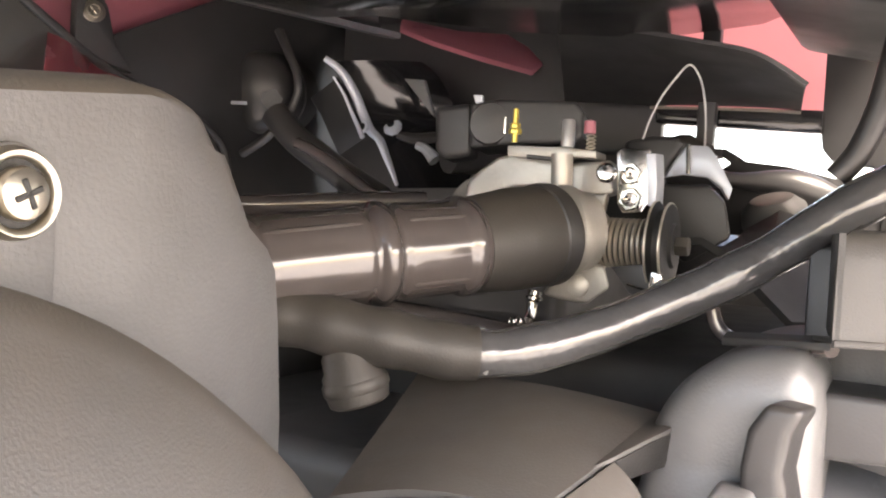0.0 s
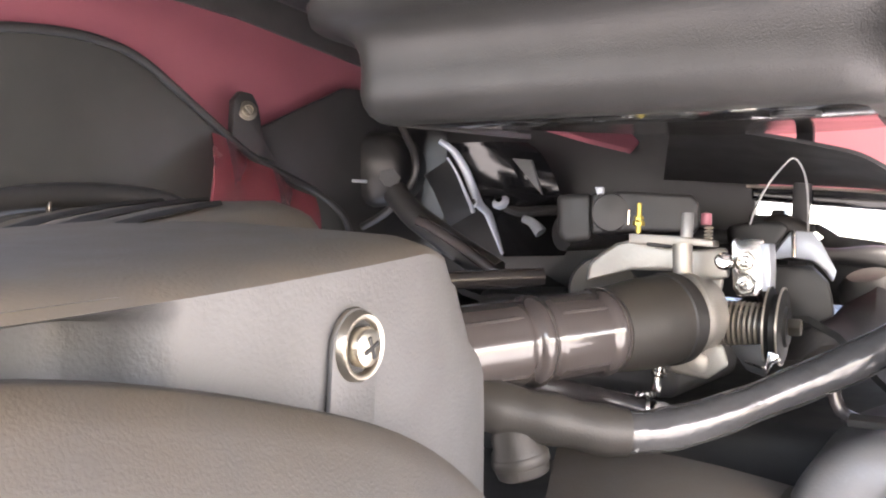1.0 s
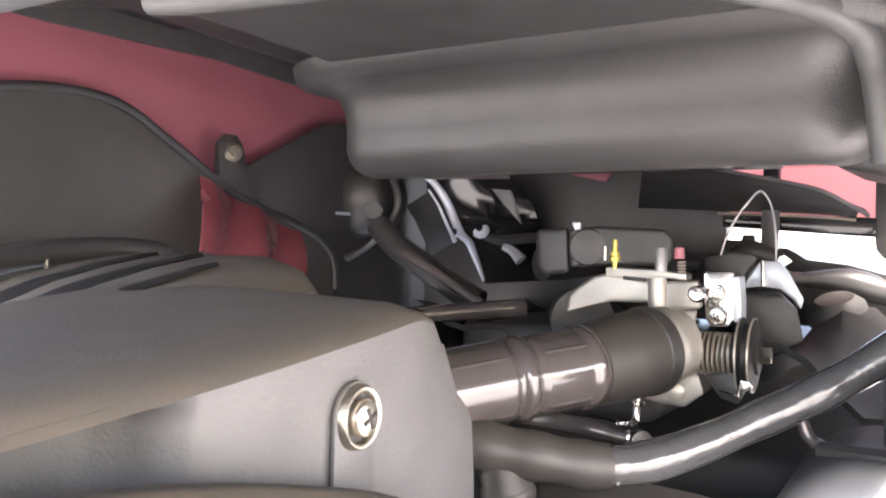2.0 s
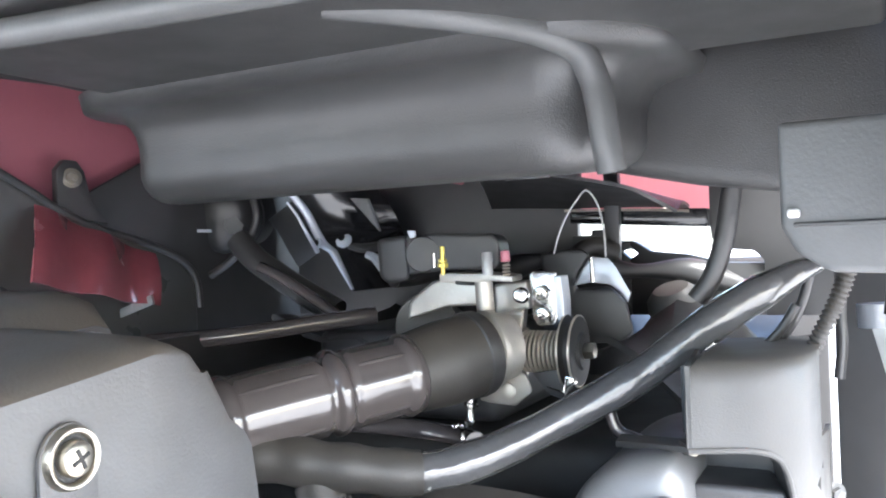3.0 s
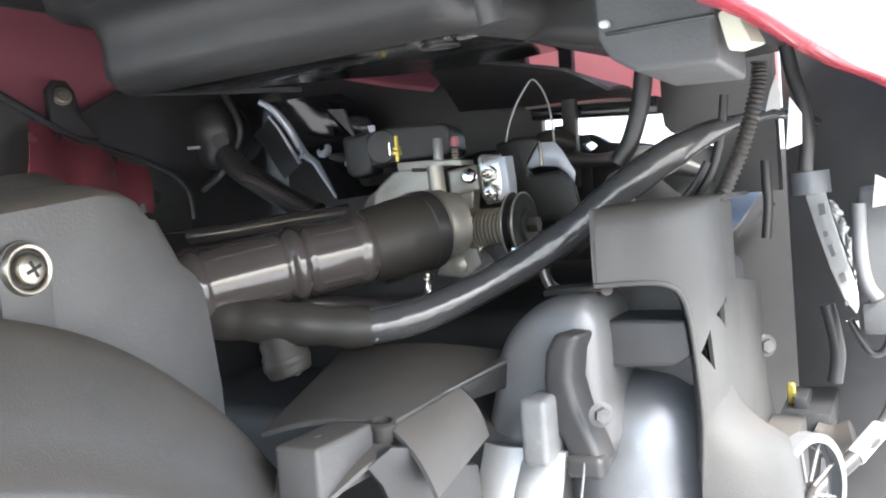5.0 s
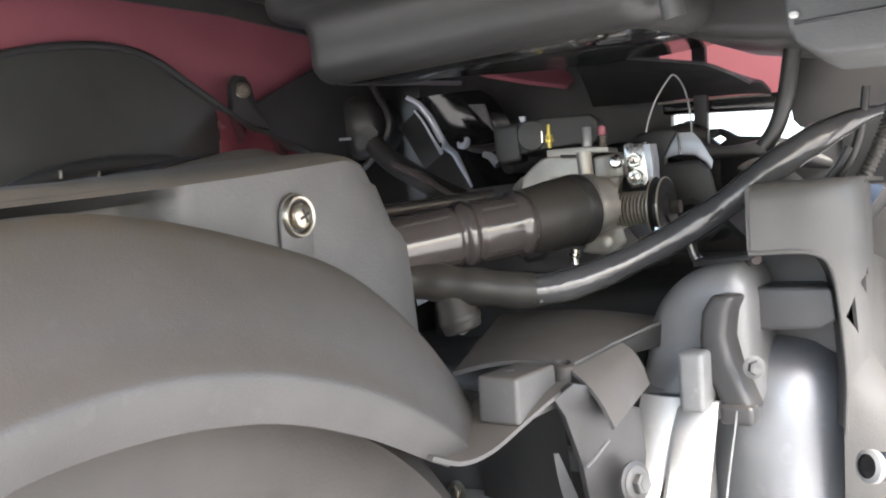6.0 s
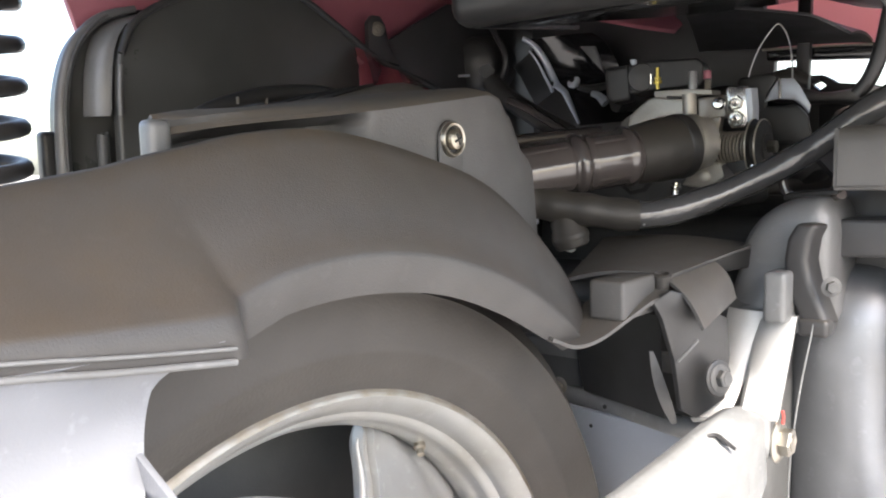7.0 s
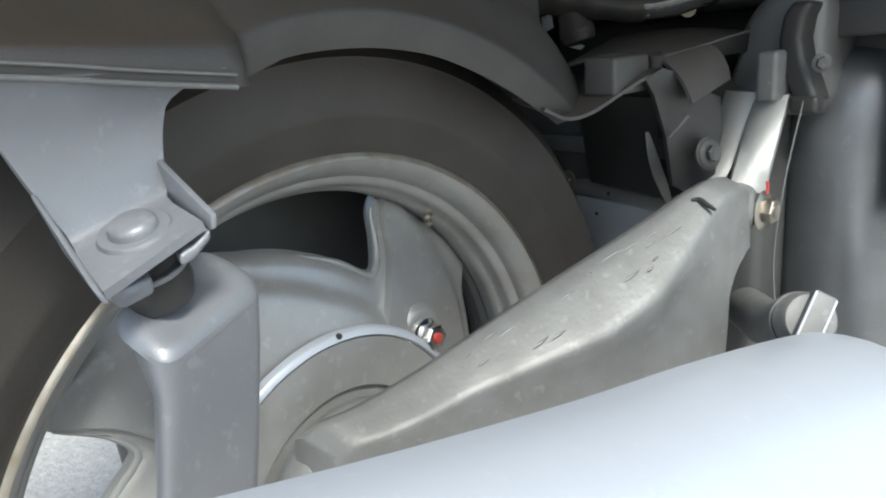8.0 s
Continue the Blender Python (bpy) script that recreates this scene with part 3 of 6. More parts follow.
# ---------------------------------------------------------------- swing arm, silencer cover
def swing_arm():
    top = [(-0.036, 0.1345, 0.3155), (-0.026, 0.1285, 0.3225), (-0.008, 0.1215, 0.3262), (0.03, 0.111, 0.3368), (0.09, 0.090, 0.362), (0.15, 0.064, 0.389), (0.183, 0.0505, 0.4045), (0.197, 0.046, 0.4095), (0.215, 0.046, 0.4090), (0.228, 0.048, 0.4045), (0.238, 0.051, 0.395)]
    depth = [0.05, 0.07, 0.078, 0.087, 0.10, 0.112, 0.114, 0.062, 0.046, 0.040, 0.024]
    grid = []
    line, deep = spline(top, 8), [q.x for q in spline([(d, 0, 0) for d in depth], 8)]
    for p, d in zip(line, deep):
        out = V((0.30, -0.95, 0)).normalized()
        w = float(np.interp(p.x, (-0.03, 0.03, 0.09, 0.12, 0.15, 0.175, 0.195, 0.215, 0.228, 0.238), (0.020, 0.026, 0.043, 0.041, 0.030, 0.020, 0.014, 0.014, 0.013, 0.010)))
        hollow = float(np.interp(p.x, (0.10, 0.145, 0.175, 0.195), (1.0, 0.75, 0.15, 0.0)))
        foot = float(np.interp(p.x, (0.0, 0.09, 0.15, 0.195, 0.215), (0.030, 0.022, 0.012, 0.0015, 0.001)))
        face = [(0.0, 0.0), (0.002, 0.0002), (w * 0.3, -0.08 * w), (w * 0.6, -0.19 * w), (w * 0.88, -0.315 * w), (w, -0.385 * w), (w + 0.0015, -0.42 * w - 0.002)]
        start = -0.42 * w - 0.002
        for k, dip in ((0.15, 0.6), (0.32, 1.0), (0.5, 0.8), (0.68, 0.35), (0.85, 0.05), (1.0, 0.0)):
            face.append((w + 0.0015 + foot * k * (1 - hollow * 0.2) - 0.012 * hollow * dip, lerp(start, -d, k)))
        ring = [p + V((0, 0.006, -d)), p + V((0, 0.006, -0.006)), p + V((0, 0.0045, -0.0015))]
        ring += [p + out * o + V((0, 0, dz)) for o, dz in face]
        grid.append(ring)
    arm = part("swing_arm", rings_to_mesh(bmesh.new(), grid, True, True), CAST_GREY, P, "scuffed grey cast aluminium swing arm", 60)
    rng = random.Random(5)
    for q in range(16):
        x = rng.uniform(0.04, 0.165)
        i = min(range(len(line)), key=lambda n: abs(line[n].x - x))
        w = float(np.interp(line[i].x, (0.03, 0.09, 0.12, 0.15, 0.175), (0.026, 0.043, 0.041, 0.030, 0.020)))
        o, way = rng.uniform(0.15, 0.8), (line[i + 1] - line[i - 1]).normalized()
        mid = line[i] + V((0.30, -0.95, 0)).normalized() * w * o + V((0, 0, -0.30 * w * o + 0.0006))
        long = rng.uniform(0.002, 0.007)
        part("scrape", tube([mid - way * long, mid + V((0, 0, 0.0002)), mid + way * long + V((0, rng.uniform(-0.001, 0.001), 0))], lambda k: 0.0002 + 0.0005 * math.sin(k * math.pi), 6, 3), CAST_GREY if q % 3 else ENGINE_PAINT, arm)
    part("boss", lathe([(0.0150, 0.002), (0.0150, 0.012), (0.0140, 0.0165), (0.0120, 0.0195), (0.010, 0.021), (0.0, 0.021)], (0.2315, 0.0535, 0.3870), (0.33, -0.94, 0.0), 36), CAST_GREY, arm)
    flange_bolt("pivot_bolt", (0.2410, 0.0305, 0.3855), (0.10, -0.99, 0.0), 0.0078, ZINC, arm, "zinc flange bolt with a red witness mark")
    part("witness_mark", tube([(0.2395, 0.0275, 0.4040), (0.2395, 0.0270, 0.4000), (0.2390, 0.0272, 0.3965)], 0.0009, 6), RED_MARK, arm, "streak of red paint")
    part("hook_slot", tube([(0.1815, 0.0462, 0.4015), (0.1835, 0.0425, 0.4018), (0.1825, 0.0375, 0.4000), (0.1815, 0.0315, 0.3975)], lambda k: 0.0016 - 0.0006 * abs(2 * k - 1), 8), BLACK_PLASTIC, arm, "dark torn slot in the casting")
    part("hub_end", lathe([(0.0500, 0.008), (0.0570, 0.004), (0.0585, -0.002), (0.0560, -0.010), (0.046, -0.022), (0.030, -0.032), (0.0, -0.034)], (AX, 0.144, AZ), (0, 1, 0), 36), CAST_GREY, arm)
    return arm


swing_arm()


def silencer_cover():
    edge = [(-0.30, -0.030, 0.441), (-0.186, -0.033, 0.4165), (-0.123, -0.035, 0.4030), (-0.05, -0.036, 0.3885), (0.018, -0.036, 0.3765), (0.09, -0.036, 0.3620), (0.135, -0.036, 0.3515), (0.166, -0.0365, 0.3420), (0.200, -0.0375, 0.3250), (0.236, -0.039, 0.302), (0.262, -0.041, 0.272), (0.270, -0.043, 0.235)]
    grid = []
    for p in spline(edge, 4):
        c = p + V((0, -0.012, -0.055))
        row = []
        for a in np.linspace(78, 200, 14):
            row.append(c + V((0, 0.056 * math.cos(radians(a)), 0.056 * math.sin(radians(a)))))
        grid.append(row)
    cover = part("silencer_cover", sheet(grid, -0.003), SHIELD, P, "pale silver exhaust heat shield, sunlit and dusty", 60)
    part("silencer", tube([(-0.30, -0.03, 0.385), (-0.1, -0.040, 0.335), (0.05, -0.042, 0.310), (0.19, -0.044, 0.272), (0.26, -0.03, 0.25)], lambda k: 0.046 - 0.012 * k * k, 28), BLACK_PLASTIC, P, "matt black exhaust silencer under its cover", 60)
    return cover


silencer_cover()

# ---------------------------------------------------------------- air filter box
TOP_EDGE = [(-0.063, 0.150, 0.5630), (-0.03, 0.148, 0.5675), (0.02, 0.1465, 0.5725), (0.06, 0.1455, 0.577), (0.10, 0.1455, 0.582), (0.130, 0.1465, 0.586), (0.143, 0.150, 0.584), (0.1495, 0.1545, 0.577)]


def air_box():
    grid = []
    depths = (0.0015, 0.004, 0.0055, 0.007, 0.0085, 0.011, 0.014, 0.022, 0.028, 0.033, 0.039, 0.045, 0.060, 0.09, 0.12)
    line = spline(TOP_EDGE[:6], 10)

    def column(p, back):
        far = lerp(0.153, 0.275, min(1.0, max(0.0, (p.x + 0.062) / 0.14)))
        row = [V((p.x, far, p.z + 0.004)), V((p.x, lerp(p.y, far, 0.55), p.z + 0.003)), V((p.x, lerp(p.y, far, 0.3), p.z + 0.002)), V((p.x, lerp(p.y, far, 0.1) + 0.0015, p.z + 0.001))]
        for d in depths:
            k = min(1.0, max(0.0, (d - 0.0045) / 0.0035))
            row.append(V((p.x, p.y + (0.004 if d < 0.003 else 0.0005) + back * k + 0.03 * max(0, d - 0.03), p.z - d)))
        return row

    for p in line:
        k = min(1.0, max(0.0, (p.x - 0.030) / 0.013))            # the wall is set back behind the step near its rear end
        grid.append(column(p, (1 - k * k * (3 - 2 * k)) * 0.024 * min(1.0, max(0.0, (p.x + 0.063) / 0.03))))
    last = grid[-1]
    for s in (0.3, 0.6, 0.85, 1.0):
        col = []
        for q in last:
            reach = float(np.interp(q.z, (0.46, 0.495, 0.52, 0.541, 0.547, 0.553, 0.56, 0.572, 0.581, 0.586), (0.197, 0.195, 0.192, 0.188, 0.184, 0.176, 0.172, 0.165, 0.158, 0.152)))
            col.append(V((lerp(q.x, reach, s), q.y + (0.007 * s ** 3 + 0.004 * s if q.y < 0.17 else 0), q.z - (0.004 * s ** 3 if q.z > 0.575 else 0))))
        grid.append(col)
    for dx, dy in ((0.001, 0.006), (0.001, 0.05)):
        grid.append([q + V((dx, dy, 0)) for q in grid[-1]])
    ab = part("air_filter_box", sheet(grid, 0.003), GREY_PLASTIC, P, "grey moulded air filter box with a dusty top", 50)
    part("bolt_pad", plate([(0.0868, 0.1455, 0.500), (0.1062, 0.1465, 0.500)] + [(0.0965 + 0.0097 * math.cos(radians(a)), 0.146 + 0.0005 * math.cos(radians(a)), 0.5580 + 0.0100 * math.sin(radians(a))) for a in range(0, 181, 12)], (0, -0.0016, 0), 0.0007), GREY_PLASTIC, ab)
    at, out = V((0.0965, 0.1440, 0.5583)), V((0.05, -1, 0.0)).normalized()
    part("screw_sleeve", lathe([(0.0066, 0.0), (0.0067, 0.0016), (0.0073, 0.0022), (0.0081, 0.0022), (0.0087, 0.0014), (0.0090, -0.0005)], at, out, 40, False), ZINC, ab, "bright steel sleeve round the screw", 50)
    part("sleeve_recess", lathe([(0.0066, 0.0), (0.0066, 0.0004), (0.0, 0.0005)], at, out, 28), BLACK_AND_SHADE, ab)
    part("screw", lathe([(0.0050, 0.0002), (0.0052, 0.0022), (0.0047, 0.0034), (0.0034, 0.0040), (0.0, 0.0043)], at, out, 28), ZINC, ab, "zinc screw with a cross slot")
    across = V((1, 0.05, 0)).normalized()
    for turn in (25, 115):
        e = across * math.cos(radians(turn)) + V((0, 0, 1)) * math.sin(radians(turn))
        w = out.cross(e)
        o = at + out * 0.0036
        part("cross_slot", plate([o + e * 0.0030 + w * 0.0006, o - e * 0.0030 + w * 0.0006, o - e * 0.0030 - w * 0.0006, o + e * 0.0030 - w * 0.0006], out * 0.0009, 0.0002, 1), BLACK_AND_SHADE, ab)
    # paler than the box: the worn end's highlight is in its colour
    part("rear_end_cap", box((-0.0670, 0.1475, 0.535), (-0.0575, 0.156, 0.5652), 0.0030, 3), ENGINE_PAINT, ab, "worn end of the lid, its highlight put in the pale colour")
    # ribbed lid behind, rising towards the front
    lid_rows = []
    for x, zz, y0 in ((0.085, 0.562, 0.225), (0.10, 0.578, 0.225), (0.125, 0.588, 0.225), (0.15, 0.5945, 0.225), (0.175, 0.5990, 0.225), (0.19, 0.6005, 0.226), (0.198, 0.5985, 0.228), (0.205, 0.592, 0.232), (0.214, 0.575, 0.238)):
        lid_rows.append([V((x + 0.20 * (y - 0.296), y, zz - (0.014 if y < y0 + 0.01 else 0.004 if y < y0 + 0.02 else 0))) for y in (y0, y0 + 0.012, y0 + 0.03, 0.296, 0.33, 0.37)])
    lid = part("lid", sheet(lid_rows, -0.003), GREY_PLASTIC, ab, "dusty ribbed lid of the filter box", 60)
    # tapered black strips laid on the lid as the grooves' shade; nothing is cut
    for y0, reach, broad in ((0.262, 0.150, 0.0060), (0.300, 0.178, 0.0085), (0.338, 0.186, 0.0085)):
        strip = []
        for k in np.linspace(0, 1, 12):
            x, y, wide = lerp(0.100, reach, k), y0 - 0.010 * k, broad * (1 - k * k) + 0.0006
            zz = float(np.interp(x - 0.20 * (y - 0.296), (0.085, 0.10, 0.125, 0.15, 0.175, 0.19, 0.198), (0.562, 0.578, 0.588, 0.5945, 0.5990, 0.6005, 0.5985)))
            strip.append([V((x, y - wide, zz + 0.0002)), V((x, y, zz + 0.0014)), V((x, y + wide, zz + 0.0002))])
        part("groove_shade", sheet(strip, 0.0006), BLACK_AND_SHADE, lid, "black strip laid on the lid for the shade in a groove")
    part("lid_seal", tube([(0.09, 0.378, 0.575), (0.12, 0.376, 0.590), (0.16, 0.372, 0.600), (0.20, 0.363, 0.602), (0.222, 0.352, 0.596), (0.234, 0.345, 0.582)], 0.0062, 14), BLACK_PLASTIC, ab, "black seal roll along the lid")
    for k in (0.13, 0.155, 0.185):
        part("seal_clip", box((k, 0.3665, 0.592), (k + 0.0015, 0.369, 0.597), 0.0003, 1), ZINC, ab)
    return ab


air_box()

# ---------------------------------------------------------------- intake hose
HOSE = [(0.195, 0.243, 0.526), (0.235, 0.222, 0.5345), (0.262, 0.204, 0.5395), (0.290, 0.184, 0.5440), (0.318, 0.166, 0.5480), (0.342, 0.152, 0.5520), (0.361, 0.1420, 0.5550)]


def intake_hose():
    path = spline(HOSE, 24)
    total = len(path) - 1

    def radius(k):
        r = 0.0203
        for c in (0.20, 0.47, 0.66):                         # raised rings
            d = abs(k - c) / 0.022
            if d < 1:
                r += 0.0017 * (1 - d * d)
        for c in (0.445, 0.495):
            d = abs(k - c) / 0.012
            if d < 1:
                r -= 0.0013 * (1 - d * d)
        if k > 0.70:
            r += 0.0016 * min(1.0, (k - 0.70) / 0.10)
        return r

    hose = part("intake_hose", tube(HOSE, radius, 40, 24), RUBBER_GLOSS, P, "shiny black rubber intake hose with moulded rings", 60)
    a, b = V(HOSE[-2]), V(HOSE[-1])
    d = (b - a).normalized()
    boot = [path[i] for i in range(int(total * 0.69), total + 1, 5)] + [path[-1]]
    part("boot", tube(boot, lambda k: 0.0210 + 0.0020 * min(1.0, k / 0.35) - 0.0020 * max(0.0, (k - 0.94) / 0.06), 40, 4), RUBBER, hose, "matt black rubber boot on the throttle body", 60)
    part("clamp_band", lathe([(0.0226, 0), (0.0238, 0.001), (0.0241, 0.004), (0.0238, 0.008), (0.0226, 0.009)], a + d * 0.0125, d, 40, False), SATIN_RUBBER, hose, "dark clamp band round the boot")
    for k0, k1 in ((0.04, 0.17), (0.225, 0.425), (0.515, 0.64)):
        for turn in (48, 128):
            ridge = []
            for k in np.linspace(k0, k1, 12):
                i = int(k * total)
                way = (path[i + 1] - path[i - 1]).normalized()
                side = way.cross(V((0, 0, 1))).normalized()
                side = side if side.y < 0 else -side
                up = side.cross(way)
                up = up if up.z > 0 else -up
                ridge.append(path[i] + (up * math.cos(radians(turn)) + side * math.sin(radians(turn))) * (radius(k) - 0.0001))
            part("moulded_ridge", tube(ridge, lambda k: 0.0009 * min(1.0, 0.2 + 8 * k, 0.2 + 8 * (1 - k)), 8, 2), RUBBER_GLOSS, hose)
    return hose


intake_hose()


# ---------------------------------------------------------------- throttle body
LUG = [(0.3960, 0.2056, 0.5702), (0.3960, 0.2043, 0.5807), (0.3960, 0.1969, 0.5871), (0.3960, 0.1878, 0.5934), (0.3960, 0.1785, 0.5956), (0.3960, 0.1535, 0.5939), (0.3960, 0.1521, 0.5788), (0.3960, 0.1777, 0.5781), (0.3960, 0.1928, 0.5740)]
COLUMN = [(0.3760, 0.1441, 0.5936), (0.3760, 0.1430, 0.5716)]
BLOCK = [(0.3980, 0.1477, 0.5911), (0.3980, 0.1262, 0.5931), (0.3980, 0.1243, 0.5765), (0.3980, 0.1393, 0.5732), (0.3980, 0.1469, 0.5741)]
LOWER = [(0.3880, 0.1413, 0.5747), (0.3880, 0.1243, 0.5763), (0.3880, 0.1266, 0.5619), (0.3880, 0.1252, 0.5427), (0.3880, 0.1352, 0.5411), (0.3880, 0.1435, 0.5545)]
FOOT = [(0.3780, 0.1506, 0.5253), (0.3780, 0.1400, 0.5395), (0.3780, 0.1298, 0.5441), (0.3780, 0.1204, 0.5414), (0.3780, 0.1171, 0.5312), (0.3780, 0.1226, 0.5270), (0.3780, 0.1277, 0.5226), (0.3780, 0.1444, 0.5239)]
FLANGE = [(0.3860, 0.1778, 0.5988), (0.3860, 0.1480, 0.5981), (0.3860, 0.1307, 0.5962), (0.3860, 0.1305, 0.5926), (0.3860, 0.1426, 0.5934), (0.3860, 0.1508, 0.5919), (0.3860, 0.1775, 0.5934)]
SLOT = [(0.3852, 0.1672, 0.5943), (0.3852, 0.1522, 0.5930), (0.3852, 0.1528, 0.5911), (0.3852, 0.1670, 0.5919)]
STUD = V((0.3803, 0.1433, 0.5974))
BRASS_AT = V((0.3695, 0.1665, 0.6024))
CAP_AT = V((0.3880, 0.1352, 0.6047))
SENSOR = [(0.3920, 0.2038, 0.6220), (0.3920, 0.1852, 0.6234), (0.3920, 0.1446, 0.6216), (0.3920, 0.1404, 0.6166), (0.3920, 0.1398, 0.6042), (0.3920, 0.1436, 0.6004), (0.3920, 0.1800, 0.6000), (0.3920, 0.2026, 0.5981)]
SENSOR_END = V((0.3900, 0.1906, 0.6107))
PLUG = [(0.4000, 0.2294, 0.6216), (0.4000, 0.2070, 0.6234), (0.4000, 0.2056, 0.5946), (0.4000, 0.2223, 0.5923), (0.4000, 0.2281, 0.5973)]
PLUG_CLIP = [(0.3900, 0.2011, 0.6258), (0.3900, 0.1955, 0.6255), (0.3900, 0.1953, 0.6215), (0.3900, 0.1994, 0.6209)]
BRACKET = [(0.3930, 0.1229, 0.5961), (0.3930, 0.1206, 0.5986), (0.3930, 0.1062, 0.5979), (0.3930, 0.1051, 0.5738), (0.3930, 0.1088, 0.5676), (0.3930, 0.1183, 0.5669), (0.3930, 0.1211, 0.5713)]
STRIP = [(0.3905, 0.1076, 0.5954), (0.3905, 0.1028, 0.5955), (0.3905, 0.1016, 0.5814), (0.3905, 0.1017, 0.5708), (0.3905, 0.1056, 0.5705)]
NUT_A = V((0.3920, 0.1143, 0.5859))
NUT_B = V((0.3920, 0.1138, 0.5736))
BOLT = V((0.3830, 0.1239, 0.5853))
BOSS = V((0.3775, 0.1329, 0.5312))
NIPPLE = V((0.3700, 0.1513, 0.5274))
CLIP = V((0.3680, 0.1576, 0.5058))
LEVER = [(0.3840, 0.1195, 0.5411), (0.3840, 0.1027, 0.5439), (0.3840, 0.0989, 0.5350), (0.3840, 0.1013, 0.5266), (0.3840, 0.1104, 0.5293)]
LEVER_EDGE = [(0.3835, 0.1110, 0.5334), (0.3835, 0.1062, 0.5322), (0.3835, 0.1014, 0.5310)]
STOP = [(0.3810, 0.0997, 0.5404), (0.3810, 0.0948, 0.5400), (0.3810, 0.0936, 0.5359), (0.3810, 0.0972, 0.5332), (0.3810, 0.0992, 0.5283), (0.3810, 0.1007, 0.5322)]


def throttle_body():
    d = V((0.80, -0.55, 0.06)).normalized()
    o = V((0.364, 0.1405, 0.5565))
    tb = part("throttle_body", lathe([(0.019, 0), (0.0215, 0.002), (0.0215, 0.006), (0.0195, 0.009), (0.0185, 0.016)], o, d, 36), CAST, P, "cast aluminium throttle body with machined faces", 35)
    part("left_lug", plate(LUG, (0.014, 0.006, 0), 0.002, 3), CAST, tb)
    part("column", tube(COLUMN, 0.0052, 20, 1), CAST, tb)
    part("side_block", plate(BLOCK, (0.020, 0.004, 0), 0.0022, 3), CAST, tb)
    part("lower_body", plate(LOWER, (0.020, 0.005, 0), 0.002, 3), CAST, tb)
    part("foot", plate(FOOT, (0.014, 0.006, 0), 0.0022, 3), CAST, tb)
    part("top_flange", plate(FLANGE, (0.022, 0.002, 0.0005), 0.0010), CAST, tb)
    part("flange_slot", plate(SLOT, (0.002, 0, 0), 0.0008, 1), BLACK_PLASTIC, tb)
    part("stud", lathe([(0.0033, 0), (0.0033, 0.0125), (0.0028, 0.0132), (0.0, 0.0132)], STUD, (0, 0, 1), 18), SILVER, tb, "bright round stud")
    part("adjusting_screw", join(lathe([(0.0014, -0.004), (0.0014, 0.012), (0.0008, 0.0125)], BRASS_AT, (0, 0, 1), 12), hexagon(BRASS_AT, (0, 0, 1), 0.0032, 0.0028), hexagon(BRASS_AT + V((0, 0, 0.0032)), (0, 0, 1), 0.0026, 0.0020)), BRASS, tb, "yellow plated adjusting screw")
    part("thin_pin", lathe([(0.0008, 0), (0.0008, 0.008)], BRASS_AT + V((0.002, 0.0065, 0.0005)), (0, 0, 1), 8), CHROME, tb)
    part("pink_cap", lathe([(0.0028, 0), (0.0030, 0.001), (0.0028, 0.006), (0.0, 0.007)], CAP_AT, (0, 0, 1), 16), RED_MATT, tb, "small faded red cap")
    part("link_spring", join(*[lathe([(0.0020, -0.0004), (0.0026, 0), (0.0020, 0.0004)], CAP_AT + V((-0.006, -0.003, -0.002 - 0.0018 * k)), (0.2, 0.1, 1), 12, False) for k in range(4)]), SPRING_STEEL, tb)
    sensor = part("sensor", plate(SENSOR, (0.045, 0.012, 0), 0.004, 4), BLACK_PLASTIC, tb, "black plastic sensor block on the throttle body")
    part("sensor_end", lathe([(0.0, -0.001), (0.0105, 0), (0.0115, 0.002), (0.0115, 0.012)], SENSOR_END, (1, 0.2, 0), 28), BLACK_PLASTIC, sensor)
    part("sensor_plug", plate(PLUG, (0.03, 0.01, 0), 0.004, 3), BLACK_PLASTIC, tb, "black moulded sensor plug")
    part("plug_clip", plate(PLUG_CLIP, (0.002, 0, 0), 0.0005, 1), SHIELD, tb, "pale plug clip")
    # return spring and cable drum
    sx, sz = 0.392, 0.5525
    for k in range(8):
        part("spring_coil", lathe([(0.0108, -0.0009), (0.0122, -0.0005), (0.0122, 0.0005), (0.0108, 0.0009), (0.0102, 0)], (sx, 0.1252 - 0.0027 * k, sz), (0.1, 1, 0), 28, False), SPRING_STEEL, tb)
    part("spring_core", lathe([(0.0100, 0.130), (0.0100, 0.098)], (sx, 0, sz), (0, 1, 0), 24), BLACK_PLASTIC, tb)
    part("spring_cup", lathe([(0.0128, 0.1285), (0.0140, 0.1275), (0.0140, 0.1262), (0.0125, 0.1262)], (sx, 0, sz), (0, 1, 0), 28, False), ZINC, tb)
    part("cable_drum", lathe([(0.010, 0), (0.0208, 0.001), (0.0212, 0.0020), (0.017, 0.0033), (0.017, 0.0058), (0.0205, 0.0072), (0.0198, 0.0082), (0.011, 0.009), (0.010, 0.0105), (0.0, 0.0105)], (sx + 0.004, 0.1030, sz), (0.12, -1, 0), 40), BLACK_AND_SHADE, tb, "dark throttle cable drum")
    for h, r in ((0.0012, 0.0212), (0.0074, 0.0205)):
        part("drum_rim", lathe([(r - 0.0006, -0.0006), (r + 0.0003, -0.0004), (r + 0.0003, 0.0004), (r - 0.0006, 0.0006)], V((sx + 0.004, 0.1030, sz)) + V((0.12, -1, 0)).normalized() * h, (0.12, -1, 0), 40, False), SPRING_STEEL, tb, "plated rim of the drum")
    part("drum_nut", hexagon((sx + 0.0065, 0.0928, sz), (0.12, -1, 0), 0.0050, 0.0060), ZINC, tb)
